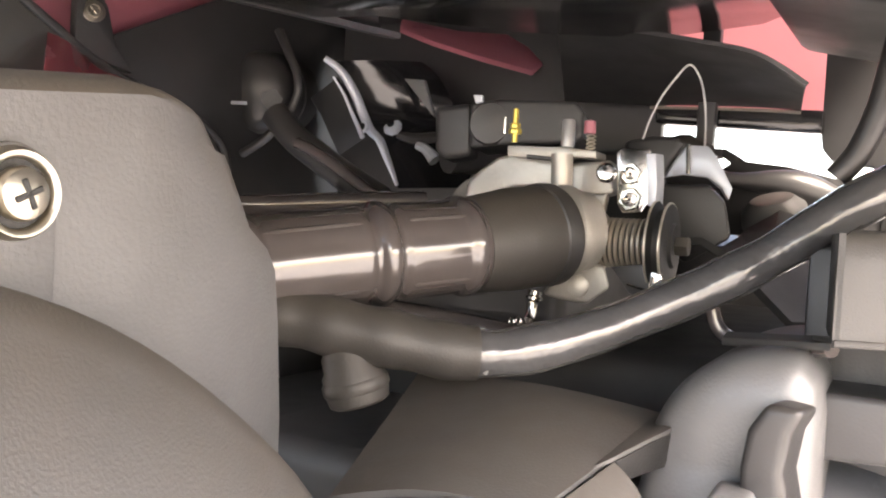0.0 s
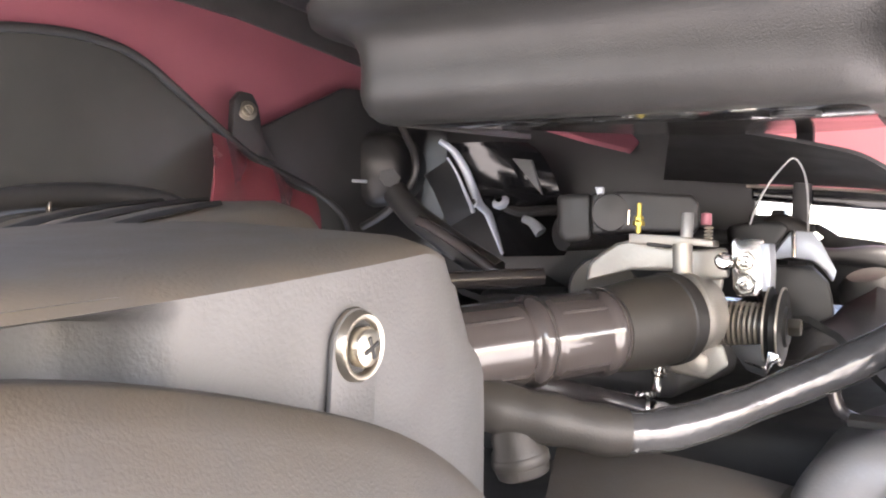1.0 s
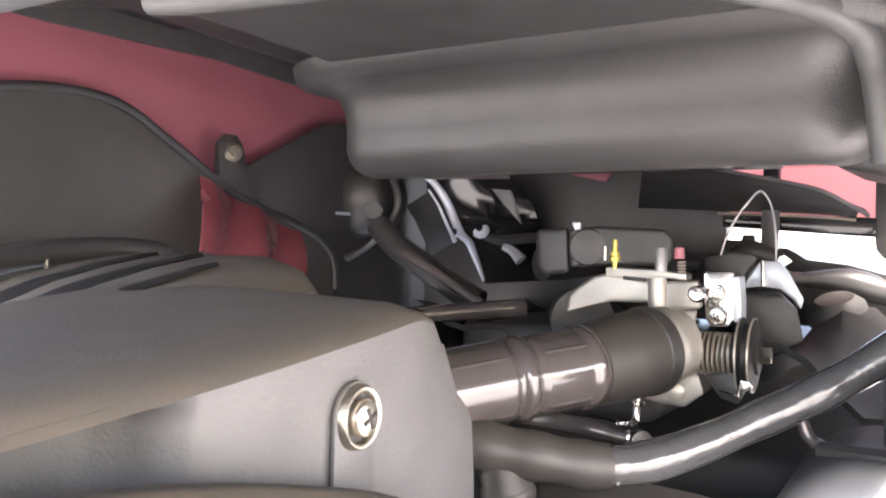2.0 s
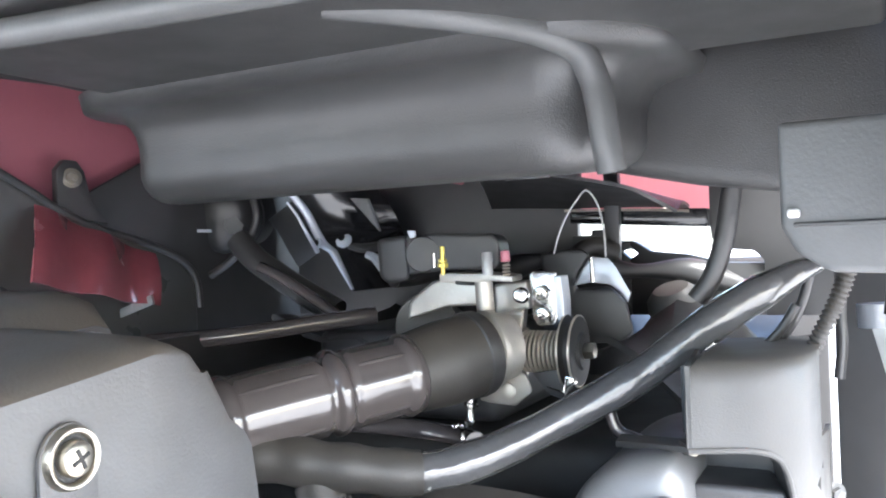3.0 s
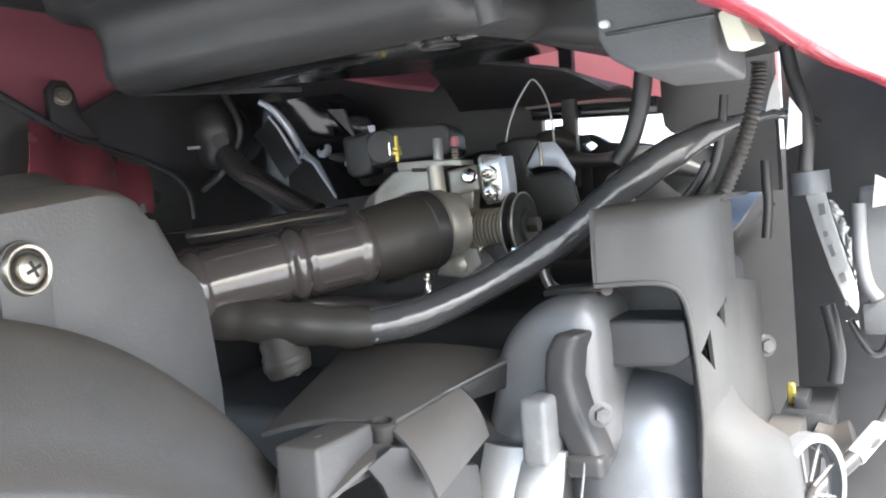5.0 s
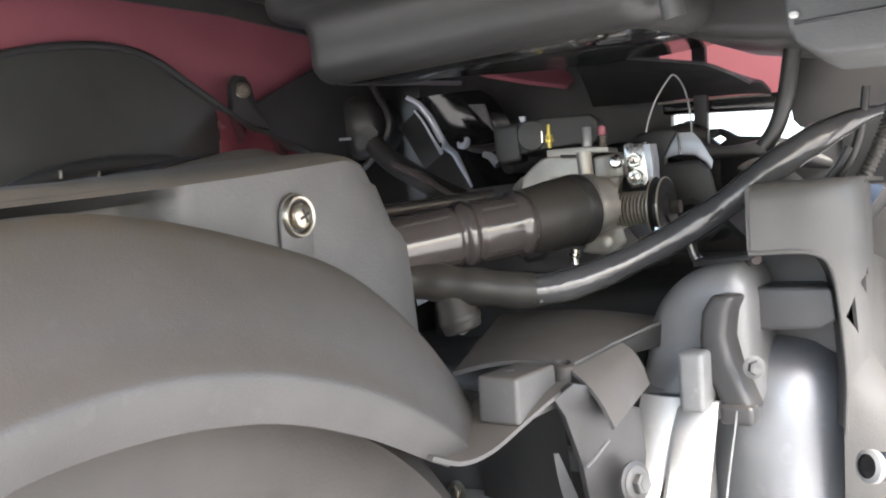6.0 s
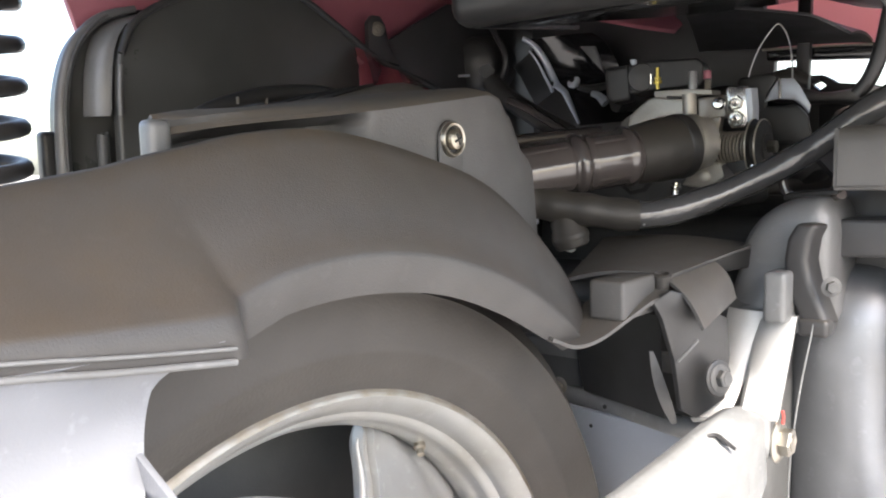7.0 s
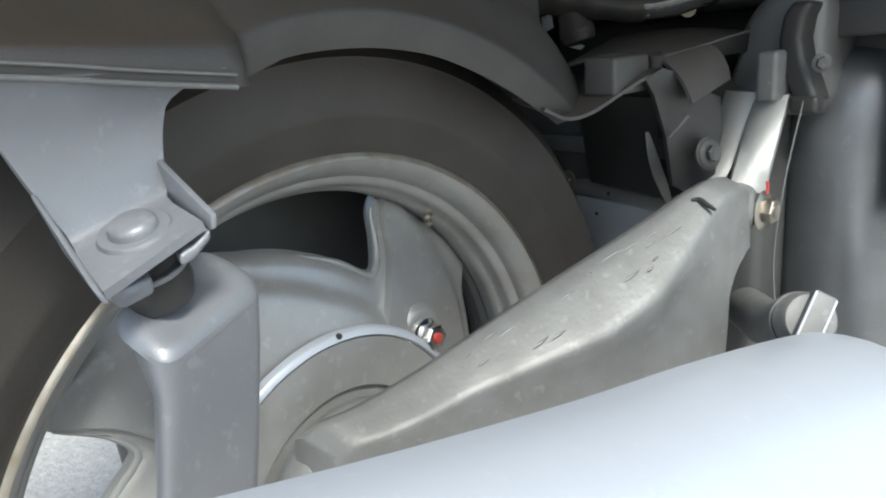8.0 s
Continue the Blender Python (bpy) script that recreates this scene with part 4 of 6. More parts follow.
    part("lever", plate(LEVER, (0.004, 0, 0), 0.001), BLACK_PLASTIC, tb, "dark throttle lever")
    part("lever_edge", tube(LEVER_EDGE, 0.0006, 6), CHROME, tb)
    part("lever_stop", plate(STOP, (0.006, 0, 0), 0.001), CHROME, tb, "bright stop on the drum")
    # plated cable bracket
    part("cable_bracket", plate(BRACKET, (0.0025, 0, 0), 0.0010, 2), CHROME, tb, "bright plated cable bracket")
    part("bracket_edge", plate(STRIP, (0.010, -0.0012, 0.0005), 0.0008, 2), SHIELD, tb, "bright folded edge of the bracket")
    for q, r in ((NUT_A, 0.0052), (NUT_B, 0.0058)):
        part("cable_nut", join(hexagon(q, (-1, 0, 0), r, 0.0035), lathe([(r * 0.55, 0.0035), (r * 0.62, 0.0048), (r * 0.4, 0.005), (0.0, 0.003)], q, (-1, 0, 0), 20)), CHROME, tb)
    part("body_bolt", lathe([(0.0048, 0), (0.0047, 0.002), (0.0035, 0.0032), (0.0, 0.0036)], BOLT, (-1, -0.15, 0.1), 24), CHROME, tb)
    part("foot_boss", lathe([(0.0055, 0), (0.0052, 0.0016), (0.0035, 0.0024), (0.0, 0.0024)], BOSS, (-0.95, -0.2, 0), 24), CAST, tb)
    part("drain_nipple", lathe([(0.0034, 0), (0.0034, 0.002), (0.0042, 0.0028), (0.0042, 0.0042), (0.0026, 0.0052), (0.0024, 0.012), (0.0030, 0.013), (0.0022, 0.016)], NIPPLE, (-0.1, 0.12, -1), 18), CHROME, tb, "bright drain nipple")
    clip = CLIP
    for k in range(2):
        part("clip_ear", lathe([(0.0012, -0.0006), (0.0019, 0), (0.0012, 0.0006)], clip + V((-0.002, 0.0035 - 0.0036 * k, 0.0062 + 0.0008 * k)), (-1, 0.1, 0), 14, False), CHROME, tb)
    part("hose_clip", lathe([(0.0062, -0.0012), (0.0068, -0.001), (0.0068, 0.001), (0.0062, 0.0012)], clip, (-0.5, 0.85, 0.05), 24, False), CHROME, tb, "steel spring hose clip")
    return tb


throttle_body()
part("breather_hose", tube([(0.362, 0.146, 0.5045), (0.368, 0.152, 0.5045), (0.372, 0.185, 0.507), (0.36, 0.22, 0.511), (0.33, 0.25, 0.515), (0.29, 0.27, 0.515)], 0.0058, 14), RUBBER_GLOSS, P, "thin black rubber breather hose")

# ---------------------------------------------------------------- taped harness and small hoses
LOOM = [(0.235, 0.222, 0.522), (0.250, 0.198, 0.518), (0.264, 0.168, 0.513), (0.283, 0.138, 0.5085), (0.305, 0.112, 0.514), (0.331, 0.082, 0.5285), (0.345, 0.048, 0.5485), (0.354, 0.018, 0.571), (0.366, -0.008, 0.588), (0.386, -0.030, 0.599), (0.42, -0.052, 0.604), (0.47, -0.065, 0.600)]
loom = part("taped_harness", tube(LOOM, lambda k: (0.0106 - 0.0018 * min(1, k * 2.0)) * (1 - 0.62 * min(1.0, max(0.0, (k - 0.72) / 0.12))) * (1 + 0.03 * math.sin(k * 41) + 0.018 * math.sin(k * 97 + 1)), 24, 16), WRAP, P, "thick wiring harness wrapped in shiny black tape", 70)
part("harness_sleeve", tube(spline(LOOM, 8)[:25], lambda k: 0.0116 - 0.0008 * k + 0.0005 * math.sin(k * 30), 24, 1, False), RUBBER, loom, "matt dark rubber sleeve on the harness", 70)
part("tape_fold", tube([(0.2790, 0.1325, 0.5020), (0.2800, 0.1300, 0.5070), (0.2835, 0.1285, 0.5115)], 0.0010, 8), CAST_GREY, loom, "pale fold in the tape")
boot = part("rubber_boot", lathe([(0.010, 0), (0.0115, 0.001), (0.0122, 0.004), (0.0122, 0.012), (0.0108, 0.014), (0.0108, 0.019), (0.0085, 0.023), (0.0, 0.024)], (0.262, 0.176, 0.487), (-0.15, 0.25, 1), 28), RUBBER, P, "brownish rubber boot beside the filter box")
part("boot_rib", lathe([(0.0124, 0.005), (0.0130, 0.006), (0.0130, 0.009), (0.0124, 0.010)], (0.262, 0.176, 0.487), (-0.15, 0.25, 1), 28, False), RUBBER, boot)
part("clip", plate([(0.336, 0.2665, 0.5050), (0.336, 0.2560, 0.5075), (0.336, 0.2540, 0.4960), (0.336, 0.2640, 0.4920)], (0.003, 0.0015, 0), 0.0006, 1), SHIELD, boot, "small bright steel clip")
part("plate_edge", plate([(0.285, 0.203, 0.4825), (0.285, 0.192, 0.4800), (0.285, 0.188, 0.4825), (0.285, 0.192, 0.4845)], (0.004, 0.002, 0), 0.0006, 1), SILVER, boot, "pale plate edge under the boot")

# ---------------------------------------------------------------- splash plate in front of the wheel
def splash_plate():
    deck = []
    for k in np.linspace(0, 1, 9):
        l0, l1 = V((0.196, 0.140, 0.474)), V((0.330, 0.190, 0.4855))
        r0, r1 = V((0.210, 0.083, 0.4775)), V((0.322, 0.074, 0.4862))
        deck.append([lerp(lerp(l0, l1, k), lerp(r0, r1, k), q) + V((0, 0, 0.004 * math.sin(q * math.pi))) for q in np.linspace(0, 1, 8)])
    sp = part("splash_plate", sheet(deck, -0.0022), SPLASH, P, "dusty grey plastic splash plate behind the engine", 50)
    flap = []
    for k in np.linspace(0, 1, 9):
        hi, lo = lerp(V((0.2105, 0.0824, 0.4776)), V((0.2625, 0.0765, 0.4830)), k), lerp(V((0.2030, 0.0575, 0.4530)), V((0.2590, 0.0615, 0.4622)), k)
        flap.append([lerp(hi, lo, q) + V((-0.2, -0.6, 0.75)) * 0.0035 * math.sin(q * math.pi) for q in np.linspace(0, 1, 8)])
    part("flap", sheet(flap, 0.002), SPLASH, sp, "folded-down flap of the splash plate", 50)
    part("deck_end", plate([(0.250, 0.0806, 0.4812), (0.2625, 0.0760, 0.4834), (0.2800, 0.0696, 0.4868), (0.2890, 0.0660, 0.4884), (0.2935, 0.0656, 0.4886), (0.2965, 0.0680, 0.4886), (0.3220, 0.0745, 0.4872), (0.3190, 0.0775, 0.4872)], (0, 0, 0.0018), 0.0006), SPLASH, sp)
    # near-black colour puts the shade below the deck's overhang into the lip
    part("hooked_lip", plate([(0.2625, 0.0760, 0.4832), (0.2800, 0.0696, 0.4866), (0.2890, 0.0660, 0.4882), (0.2935, 0.0656, 0.4884), (0.2945, 0.0660, 0.4770), (0.2925, 0.0666, 0.4760), (0.2850, 0.0690, 0.4760), (0.2700, 0.0738, 0.4755)], (0.002, 0.005, 0), 0.0010), BLACK_AND_SHADE, sp, "hooked lip at the end of the plate, blackened for the overhang's shade")
    part("block", join(box((0.166, 0.0865, 0.4600), (0.204, 0.1075, 0.4815), 0.0022, 3), lathe([(0.0022, 0), (0.0022, 0.0004)], (0.182, 0.099, 0.4815), (0, 0, 1), 12)), SPLASH, sp, "square moulded block on the plate")
    part("grommet", join(lathe([(0.006, 0), (0.0062, 0.002), (0.0045, 0.003), (0.003, 0.0015), (0.0, 0.0015)], (0.2085, 0.0855, 0.4785), (-0.1, -0.1, 1), 20), lathe([(0.0048, -0.006), (0.0048, 0.0)], (0.2085, 0.0855, 0.4785), (-0.1, -0.1, 1), 16)), RUBBER, sp, "black rubber grommet")
    # the strip that sweeps from the mudguard's tip to the engine bracket
    sweep = [(0.118, 0.100, 0.4565), (0.137, 0.098, 0.4495), (0.152, 0.092, 0.4515), (0.172, 0.085, 0.4605), (0.190, 0.080, 0.4675), (0.204, 0.075, 0.470)]
    grid = [[p + V((0.014 * q, 0.034 * q, 0.004 * q)) for q in np.linspace(0, 1, 5)] for p in spline(sweep, 6)]
    part("strip", sheet(grid, 0.002), SPLASH, sp)
    return sp


splash_plate()


# ---------------------------------------------------------------- engine
def engine():
    case = part("crankcase", box((0.282, 0.05, 0.22), (0.62, 0.33, 0.46), 0.012, 3), DARK_PLASTIC, P, "dark engine crankcase")
    part("cylinder_head", box((0.40, 0.03, 0.30), (0.78, 0.30, 0.50), 0.015, 3), BLACK_AND_SHADE, case, "dark cylinder head")
    part("case_rib", box((0.274, 0.07, 0.405), (0.29, 0.27, 0.418), 0.003), ENGINE_PAINT, case)
    fin = [[lerp(V((0.222, 0.100, 0.432)), V((0.243, 0.096, 0.384)), k) + V((-0.006 * math.sin(k * math.pi), 0.0, 0)) + V((0.007, -0.010, 0)) * 0.6 * q * math.sin(0.35 + k * 2.2) for q in np.linspace(0, 1, 4)] for k in np.linspace(0, 1, 10)]
    part("case_fin", sheet(fin, 0.002), ENGINE_PAINT, case, "pale curved fin behind the bracket")
    part("cross_tube", tube([(0.290, 0.215, 0.376), (0.276, 0.160, 0.3775), (0.256, 0.110, 0.3795), (0.249, 0.090, 0.3800), (0.2485, 0.060, 0.3800)], 0.0070, 20), SILVER, case, "grey cross tube under the case")
    part("inner_plate", plate([(0.268, 0.185, 0.45), (0.232, 0.098, 0.452), (0.240, 0.098, 0.386), (0.272, 0.175, 0.384)], (0.004, 0.002, 0), 0.001), BLACK_PLASTIC, case, "brownish dark inner plate")
    part("lower_plate", plate([(0.272, 0.19, 0.372), (0.250, 0.085, 0.374), (0.250, 0.085, 0.24), (0.272, 0.19, 0.24)], (0.006, 0.002, 0), 0.002), SHIELD, case, "speckled grey lower case wall")
    for y, z, r in ((0.150, 0.3805, 0.0016), (0.166, 0.362, 0.0014), (0.172, 0.340, 0.0020), (0.173, 0.330, 0.0024), (0.170, 0.322, 0.0020), (0.1735, 0.314, 0.0022), (0.169, 0.306, 0.0018)):
        x = 0.272 - (0.19 - y) * 0.21 - (0.006 if z > 0.375 else 0.0005)
        part("speck_hole", lathe([(r, 0), (r * 0.9, 0.0006), (0.0, 0.0006)], (x, y, z), (-0.98, 0.2, 0), 12), BLACK_PLASTIC, case)
    flange_bolt("case_bolt", (0.272, 0.195, 0.385), (-1, 0, 0), 0.004, ZINC, case)
    bracket = part("engine_bracket", plate([(0.188, 0.0800, 0.4680), (0.199, 0.0750, 0.4735), (0.211, 0.0710, 0.4700), (0.2155, 0.0675, 0.4560), (0.232, 0.0625, 0.4570), (0.248, 0.0625, 0.4520), (0.2475, 0.0605, 0.430), (0.240, 0.0605, 0.405), (0.2255, 0.0715, 0.3951), (0.214, 0.0755, 0.4015), (0.2064, 0.0762, 0.4322), (0.196, 0.0787, 0.4580)], (0.002, 0.004, 0), 0.0010), BLACK_PLASTIC, P, "dark folded steel engine bracket")
    part("fold_line", tube([(0.2070, 0.0745, 0.4322), (0.2080, 0.0690, 0.4385), (0.2110, 0.0645, 0.4450)], 0.0008, 8), CAST_GREY, bracket, "worn pale fold line")
    part("bracket_washer", lathe([(0.0105, 0), (0.0105, 0.0012), (0.0095, 0.0018)], (0.2272, 0.0600, 0.4205), (-0.3, -0.95, 0.1), 28), BLACK_PLASTIC, bracket)
    flange_bolt("bracket_bolt", (0.2265, 0.0585, 0.4205), (-0.3, -0.95, 0.1), 0.0052, DARK_PLASTIC, bracket, "dull flange bolt")
    lug_rows, wing = [], []
    for k in np.linspace(0, 1.25, 9):
        left, right = lerp(V((0.2755, 0.0525, 0.4515)), V((0.2440, 0.0505, 0.4076)), k), lerp(V((0.2750, 0.0316, 0.4510)), V((0.2545, 0.0332, 0.4056)), k)
        swell = V((-0.0022, -0.0012, 0.0))
        lug_rows.append([left + V((0.045, 0.012, 0)), left + V((0.004, 0.003, 0)), left, lerp(left, right, 0.33) + swell * 0.9, lerp(left, right, 0.66) + swell, right, right + V((0.006, 0.001, 0)), right + V((0.05, 0.02, 0))])
    for k in np.linspace(0, 1, 12):
        far = V((0.2792 - 0.024 * k - 0.022 * k ** 3, 0.0712 + 0.006 * k, 0.4518 - 0.062 * k))
        near = V((0.2785 - 0.020 * k - 0.016 * k ** 3, 0.0515 + 0.0085 * k, 0.4514 - 0.058 * k))
        wing.append([lerp(far, near, q) + V((-0.003, 0, 0)) * math.sin(q * math.pi) for q in np.linspace(0, 1, 7)])
    lug = part("crankcase_lug", bevelled(rings_to_mesh(bmesh.new(), lug_rows), 0.0014, 3), CAST_LIGHT, P, "bright cast aluminium crankcase lug in the sun", 50)
    part("lug_wing", sheet(wing, 0.004), CAST_LIGHT, lug, "sunlit wing of the casting", 60)
    part("lug_ledge", tube([(0.2800, 0.0725, 0.4512), (0.2775, 0.0520, 0.4512), (0.2765, 0.0316, 0.4503)], 0.0014, 10), CAST_GREY, lug, "raised edge along the top of the casting")
    part("tab", box((0.2615, 0.0345, 0.448), (0.284, 0.0475, 0.4785), 0.0034, 4), CAST_GREY, lug, "pale cast tab")
    # rounded cooling cover
    arc = [V((0, 0.030 + 0.0468 * math.cos(radians(a)), 0.4745 + 0.0468 * math.sin(radians(a)))) for a in range(0, 100, 5)]
    arc += [V((0, 0.024, 0.5190)), V((0, 0.0195, 0.5120)), V((0, 0.0180, 0.500)), V((0, 0.0180, 0.485)), V((0, 0.018, 0.470)), V((0, 0.018, 0.450)), V((0, 0.022, 0.4365)), V((0, 0.035, 0.4350)), V((0, 0.050, 0.4350)), V((0, 0.068, 0.4350)), V((0, 0.0795, 0.4380)), V((0, 0.0805, 0.4480)), V((0, 0.0790, 0.462))]
    core, rings = V((0, 0.044, 0.478)), [[q + V((0.400, 0, 0)) for q in arc]]
    for a in np.linspace(0, 87, 11):
        size = math.cos(radians(a)) ** 0.38
        ring = []
        for q in arc:
            spot = core + (q - core) * size
            foot = max(0.0, min(1.0, (0.478 - spot.z) / 0.03)) * max(0.0, min(1.0, (spot.y - 0.038) / 0.018))
            ring.append(spot + V((0.310 - 0.0190 * math.sin(radians(a)) ** 0.8 - 0.011 * foot * math.sin(radians(a)) ** 0.3, 0, 0)))
        rings.append(ring)
    cover = part("cylinder_cover", rings_to_mesh(bmesh.new(), rings), ENGINE_PAINT, P, "rounded grey engine cover", 70)
    strap_pts = [(0.276, 0.0224, 0.5055), (0.276, 0.0262, 0.4974), (0.276, 0.0280, 0.4848), (0.276, 0.0254, 0.4722), (0.276, 0.0203, 0.4596), (0.276, 0.0153, 0.4470), (0.276, 0.0305, 0.4470), (0.276, 0.0320, 0.4526), (0.276, 0.0371, 0.4621), (0.276, 0.0402, 0.4722), (0.276, 0.0407, 0.4848), (0.276, 0.0389, 0.4974), (0.276, 0.0335, 0.5065)]
    strap = part("rubber_strap", plate(strap_pts, (0.016, -0.004, 0), 0.0034, 4), SATIN_RUBBER, P, "satin black rubber mounting strap", 60)
    flange_bolt("strap_bolt", (0.2735, 0.0128, 0.4705), (-0.8, -0.6, 0), 0.0036, DARK_PLASTIC, strap, "dull bolt head")
    part("strap_foot", box((0.273, 0.014, 0.440), (0.288, 0.031, 0.4505), 0.003, 3), SATIN_RUBBER, strap)
    duct = part("air_duct", lathe([(0.0, 0.4775), (0.014, 0.4765), (0.025, 0.473), (0.035, 0.466), (0.042, 0.455), (0.0455, 0.440), (0.0470, 0.42), (0.0475, 0.38), (0.0475, 0.30), (0.045, 0.24)], (0.361, 0.017, 0.0), (0, 0, 1), 64), DUCT, P, "dark satin rounded engine duct with dust spots", 70)
    part("case_edge", tube([(0.2735, 0.0220, 0.448), (0.2700, 0.0290, 0.40), (0.2685, 0.0330, 0.35), (0.2690, 0.0300, 0.31)], 0.0006, 8), CAST_GREY, duct, "thin pale edge of the case")
    cap = part("oil_filler_cap", join(lathe([(0.0130, 0), (0.0160, 0.001), (0.0166, 0.003), (0.0155, 0.0045), (0.0155, 0.011), (0.0138, 0.0135), (0.0, 0.0145)], (0.2015, -0.0110, 0.3345), (-0.62, -0.62, 0.42), 40),
                                      lathe([(0.0168, -0.004), (0.0174, -0.003), (0.0174, -0.001), (0.0168, 0.0)], (0.2015, -0.0110, 0.3345), (-0.62, -0.62, 0.42), 40)), CAST_GREY, P, "grey oil filler cap with a finger grip")
    axis = V((-0.62, -0.62, 0.42)).normalized()
    along = (V((0.35, -0.25, 0.75)) - axis * V((0.35, -0.25, 0.75)).dot(axis)).normalized()
    across = axis.cross(along)
    mid = V((0.2015, -0.0110, 0.3345)) + axis * 0.0125
    part("grip", plate([mid + along * a + across * e for a, e in ((0.0148, 0.0062), (0.0148, -0.0062), (-0.0148, -0.0062), (-0.0148, 0.0062))], axis * 0.0085, 0.0016, 3), CAST_GREY, cap)
    for e in (0.0058, -0.0058):
        part("worn_edge", tube([mid + along * 0.0135 + across * e + axis * 0.0082, mid - along * 0.0135 + across * e + axis * 0.0082], 0.0008, 8, 1), SHIELD, cap, "bright worn edge of the grip")
    part("filler_neck", tube([(0.2065, -0.0060, 0.3310), (0.225, 0.015, 0.320), (0.27, 0.05, 0.31)], 0.0142, 24), CAST_GREY, cap)
    return case


engine()


# ---------------------------------------------------------------- fan shroud
def shroud():
    plan = [V((0.287, 0.0166, 0)), V((0.2925, 0.0040, 0)), V((0.301, -0.0147, 0)), V((0.3134, -0.0263, 0)), V((0.3288, -0.0305, 0)), V((0.342, -0.0312, 0))]
    line = spline(plan, 10)

    def on(u, z):
        k = min(max(u, 0.0), 4.9999) * 10
        i = int(k)
        q = lerp(line[i], line[i + 1], k - i)
        return V((q.x, q.y, z))

    # upper block, rounded over at the top
    block = []
    for z, back, shrink in ((0.5258, 0, 0), (0.535, 0, 0), (0.545, 0, 0), (0.552, 0.0005, 0.02), (0.5575, 0.002, 0.08), (0.5605, 0.005, 0.16), (0.5622, 0.010, 0.25), (0.5628, 0.03, 0.3), (0.5628, 0.09, 0.3)):
        block.append([on(lerp(shrink, 5 - shrink * 2, q), z) + V((back, 0, 0)) for q in np.linspace(0, 1, 26)])
    sh = part("fan_shroud", sheet(block, 0.0022), SHROUD, P, "dusty grey plastic fan shroud with an open corner", 60)
    part("block_side", sheet([[V((0.2872 + dx, 0.0166 + 0.10 * dx, z)) for z in (0.5255, 0.54, 0.552, 0.559, 0.561)] for dx in (0, 0.03, 0.06, 0.09)], 0.002), SHROUD, sh)
    part("block_end", sheet([[V((0.342 + dx, -0.0312 + 0.05 * dx, z)) for z in (0.510, 0.53, 0.552, 0.559)] for dx in (0, 0.02, 0.04)], -0.002), SHROUD, sh)
    # leg beside the opening, parted by a triangular slot, with a notch in its outer edge
    levels = [0.5258, 0.5240, 0.5215, 0.5188, 0.5142, 0.5105, 0.5072, 0.5046, 0.5013, 0.4985, 0.4944, 0.4914, 0.4880, 0.4850, 0.4816, 0.476, 0.470, 0.4637, 0.455, 0.445, 0.4334]
    left, right = [], []
    for z in levels:
        u0 = float(np.interp(z, (0.4334, 0.4637, 0.5046, 0.5188, 0.5240, 0.5258), (2.58, 2.70, 2.50, 2.27, 1.95, 1.70)))
        seam = float(np.interp(z, (0.4334, 0.4816, 0.5013, 0.5258), (3.42, 3.36, 3.22, 3.12)))
        slot = float(np.interp(z, (0.4816, 0.4914, 0.5013), (0.0, 0.52, 0.0)))
        end = 5 - float(np.interp(z, (0.4944, 0.5072, 0.5142), (0.0, 1.35, 0.0)))
        left.append([on(lerp(u0, seam - slot, q), z) for q in np.linspace(0, 1, 12)])
        right.append([on(lerp(seam, end, q), z) for q in np.linspace(0, 1, 10)])
    part("leg", sheet(left, -0.002), SHROUD, sh, "", 60)
    part("leg_edge", sheet(right, -0.002), SHROUD, sh, "", 60)
    rim = [on(0.02, 0.5262), on(0.8, 0.5262), on(1.5, 0.5260), on(1.95, 0.5240), on(2.27, 0.5188), on(2.50, 0.5046), on(2.70, 0.4637), on(2.58, 0.4334)]
    rim = spline(rim, 5)
    part("opening_return", sheet([[p, p + V((0.007, 0.0022, -0.0004)), p + V((0.020, 0.0075, -0.0015))] for p in rim], 0.0015), SHROUD, sh, "", 60)
    part("rolled_rim", tube(rim, 0.0013, 8, 1, False), SHROUD, sh)
    part("side_wall", sheet([[V((lerp(0.3415, float(np.interp(z, (0.40, 0.43, 0.444, 0.472, 0.507), (0.50, 0.478, 0.464, 0.4585, 0.4565))), q), -0.0300 - 0.0012 * math.sin(q * 3.1), z + (0.016 * (1 - q) if z > 0.5 else 0))) for q in np.linspace(0, 1, 8)] for z in np.linspace(0.507, 0.40, 12)], -0.0022), SHROUD, sh, "", 60)
    part("slot_backing", plate([(0.331, -0.0235, 0.475), (0.3415, -0.0275, 0.475), (0.3415, -0.0275, 0.52), (0.331, -0.0235, 0.52)], (0.004, 0.006, 0), 0.001), GLOSS_BLACK, sh)
    flare = []
    for z, lx, ly, rx, ry, bulge in ((0.470, 0.312, -0.0250, 0.342, -0.0312, 0.001), (0.462, 0.3105, -0.0236, 0.346, -0.0335, 0.004), (0.455, 0.3100, -0.0230, 0.351, -0.0375, 0.007), (0.448, 0.3095, -0.0225, 0.356, -0.0435, 0.010),
                                     (0.4405, 0.3090, -0.0218, 0.3615, -0.0525, 0.012), (0.430, 0.3085, -0.0212, 0.3645, -0.0560, 0.014), (0.415, 0.3085, -0.0208, 0.3645, -0.0580, 0.0150), (0.395, 0.3100, -0.0200, 0.3640, -0.0580, 0.0150), (0.370, 0.3120, -0.0190, 0.3630, -0.0570, 0.014)):
        flare.append([V((lerp(lx, rx, q), lerp(ly, ry, q), z)) + V((-0.55, -0.83, 0)) * bulge * math.sin(q * math.pi) ** 0.8 for q in np.linspace(0, 1, 14)])
    part("flare", sheet(flare, -0.002), SHROUD, sh, "dusty flared outlet of the shroud", 60)
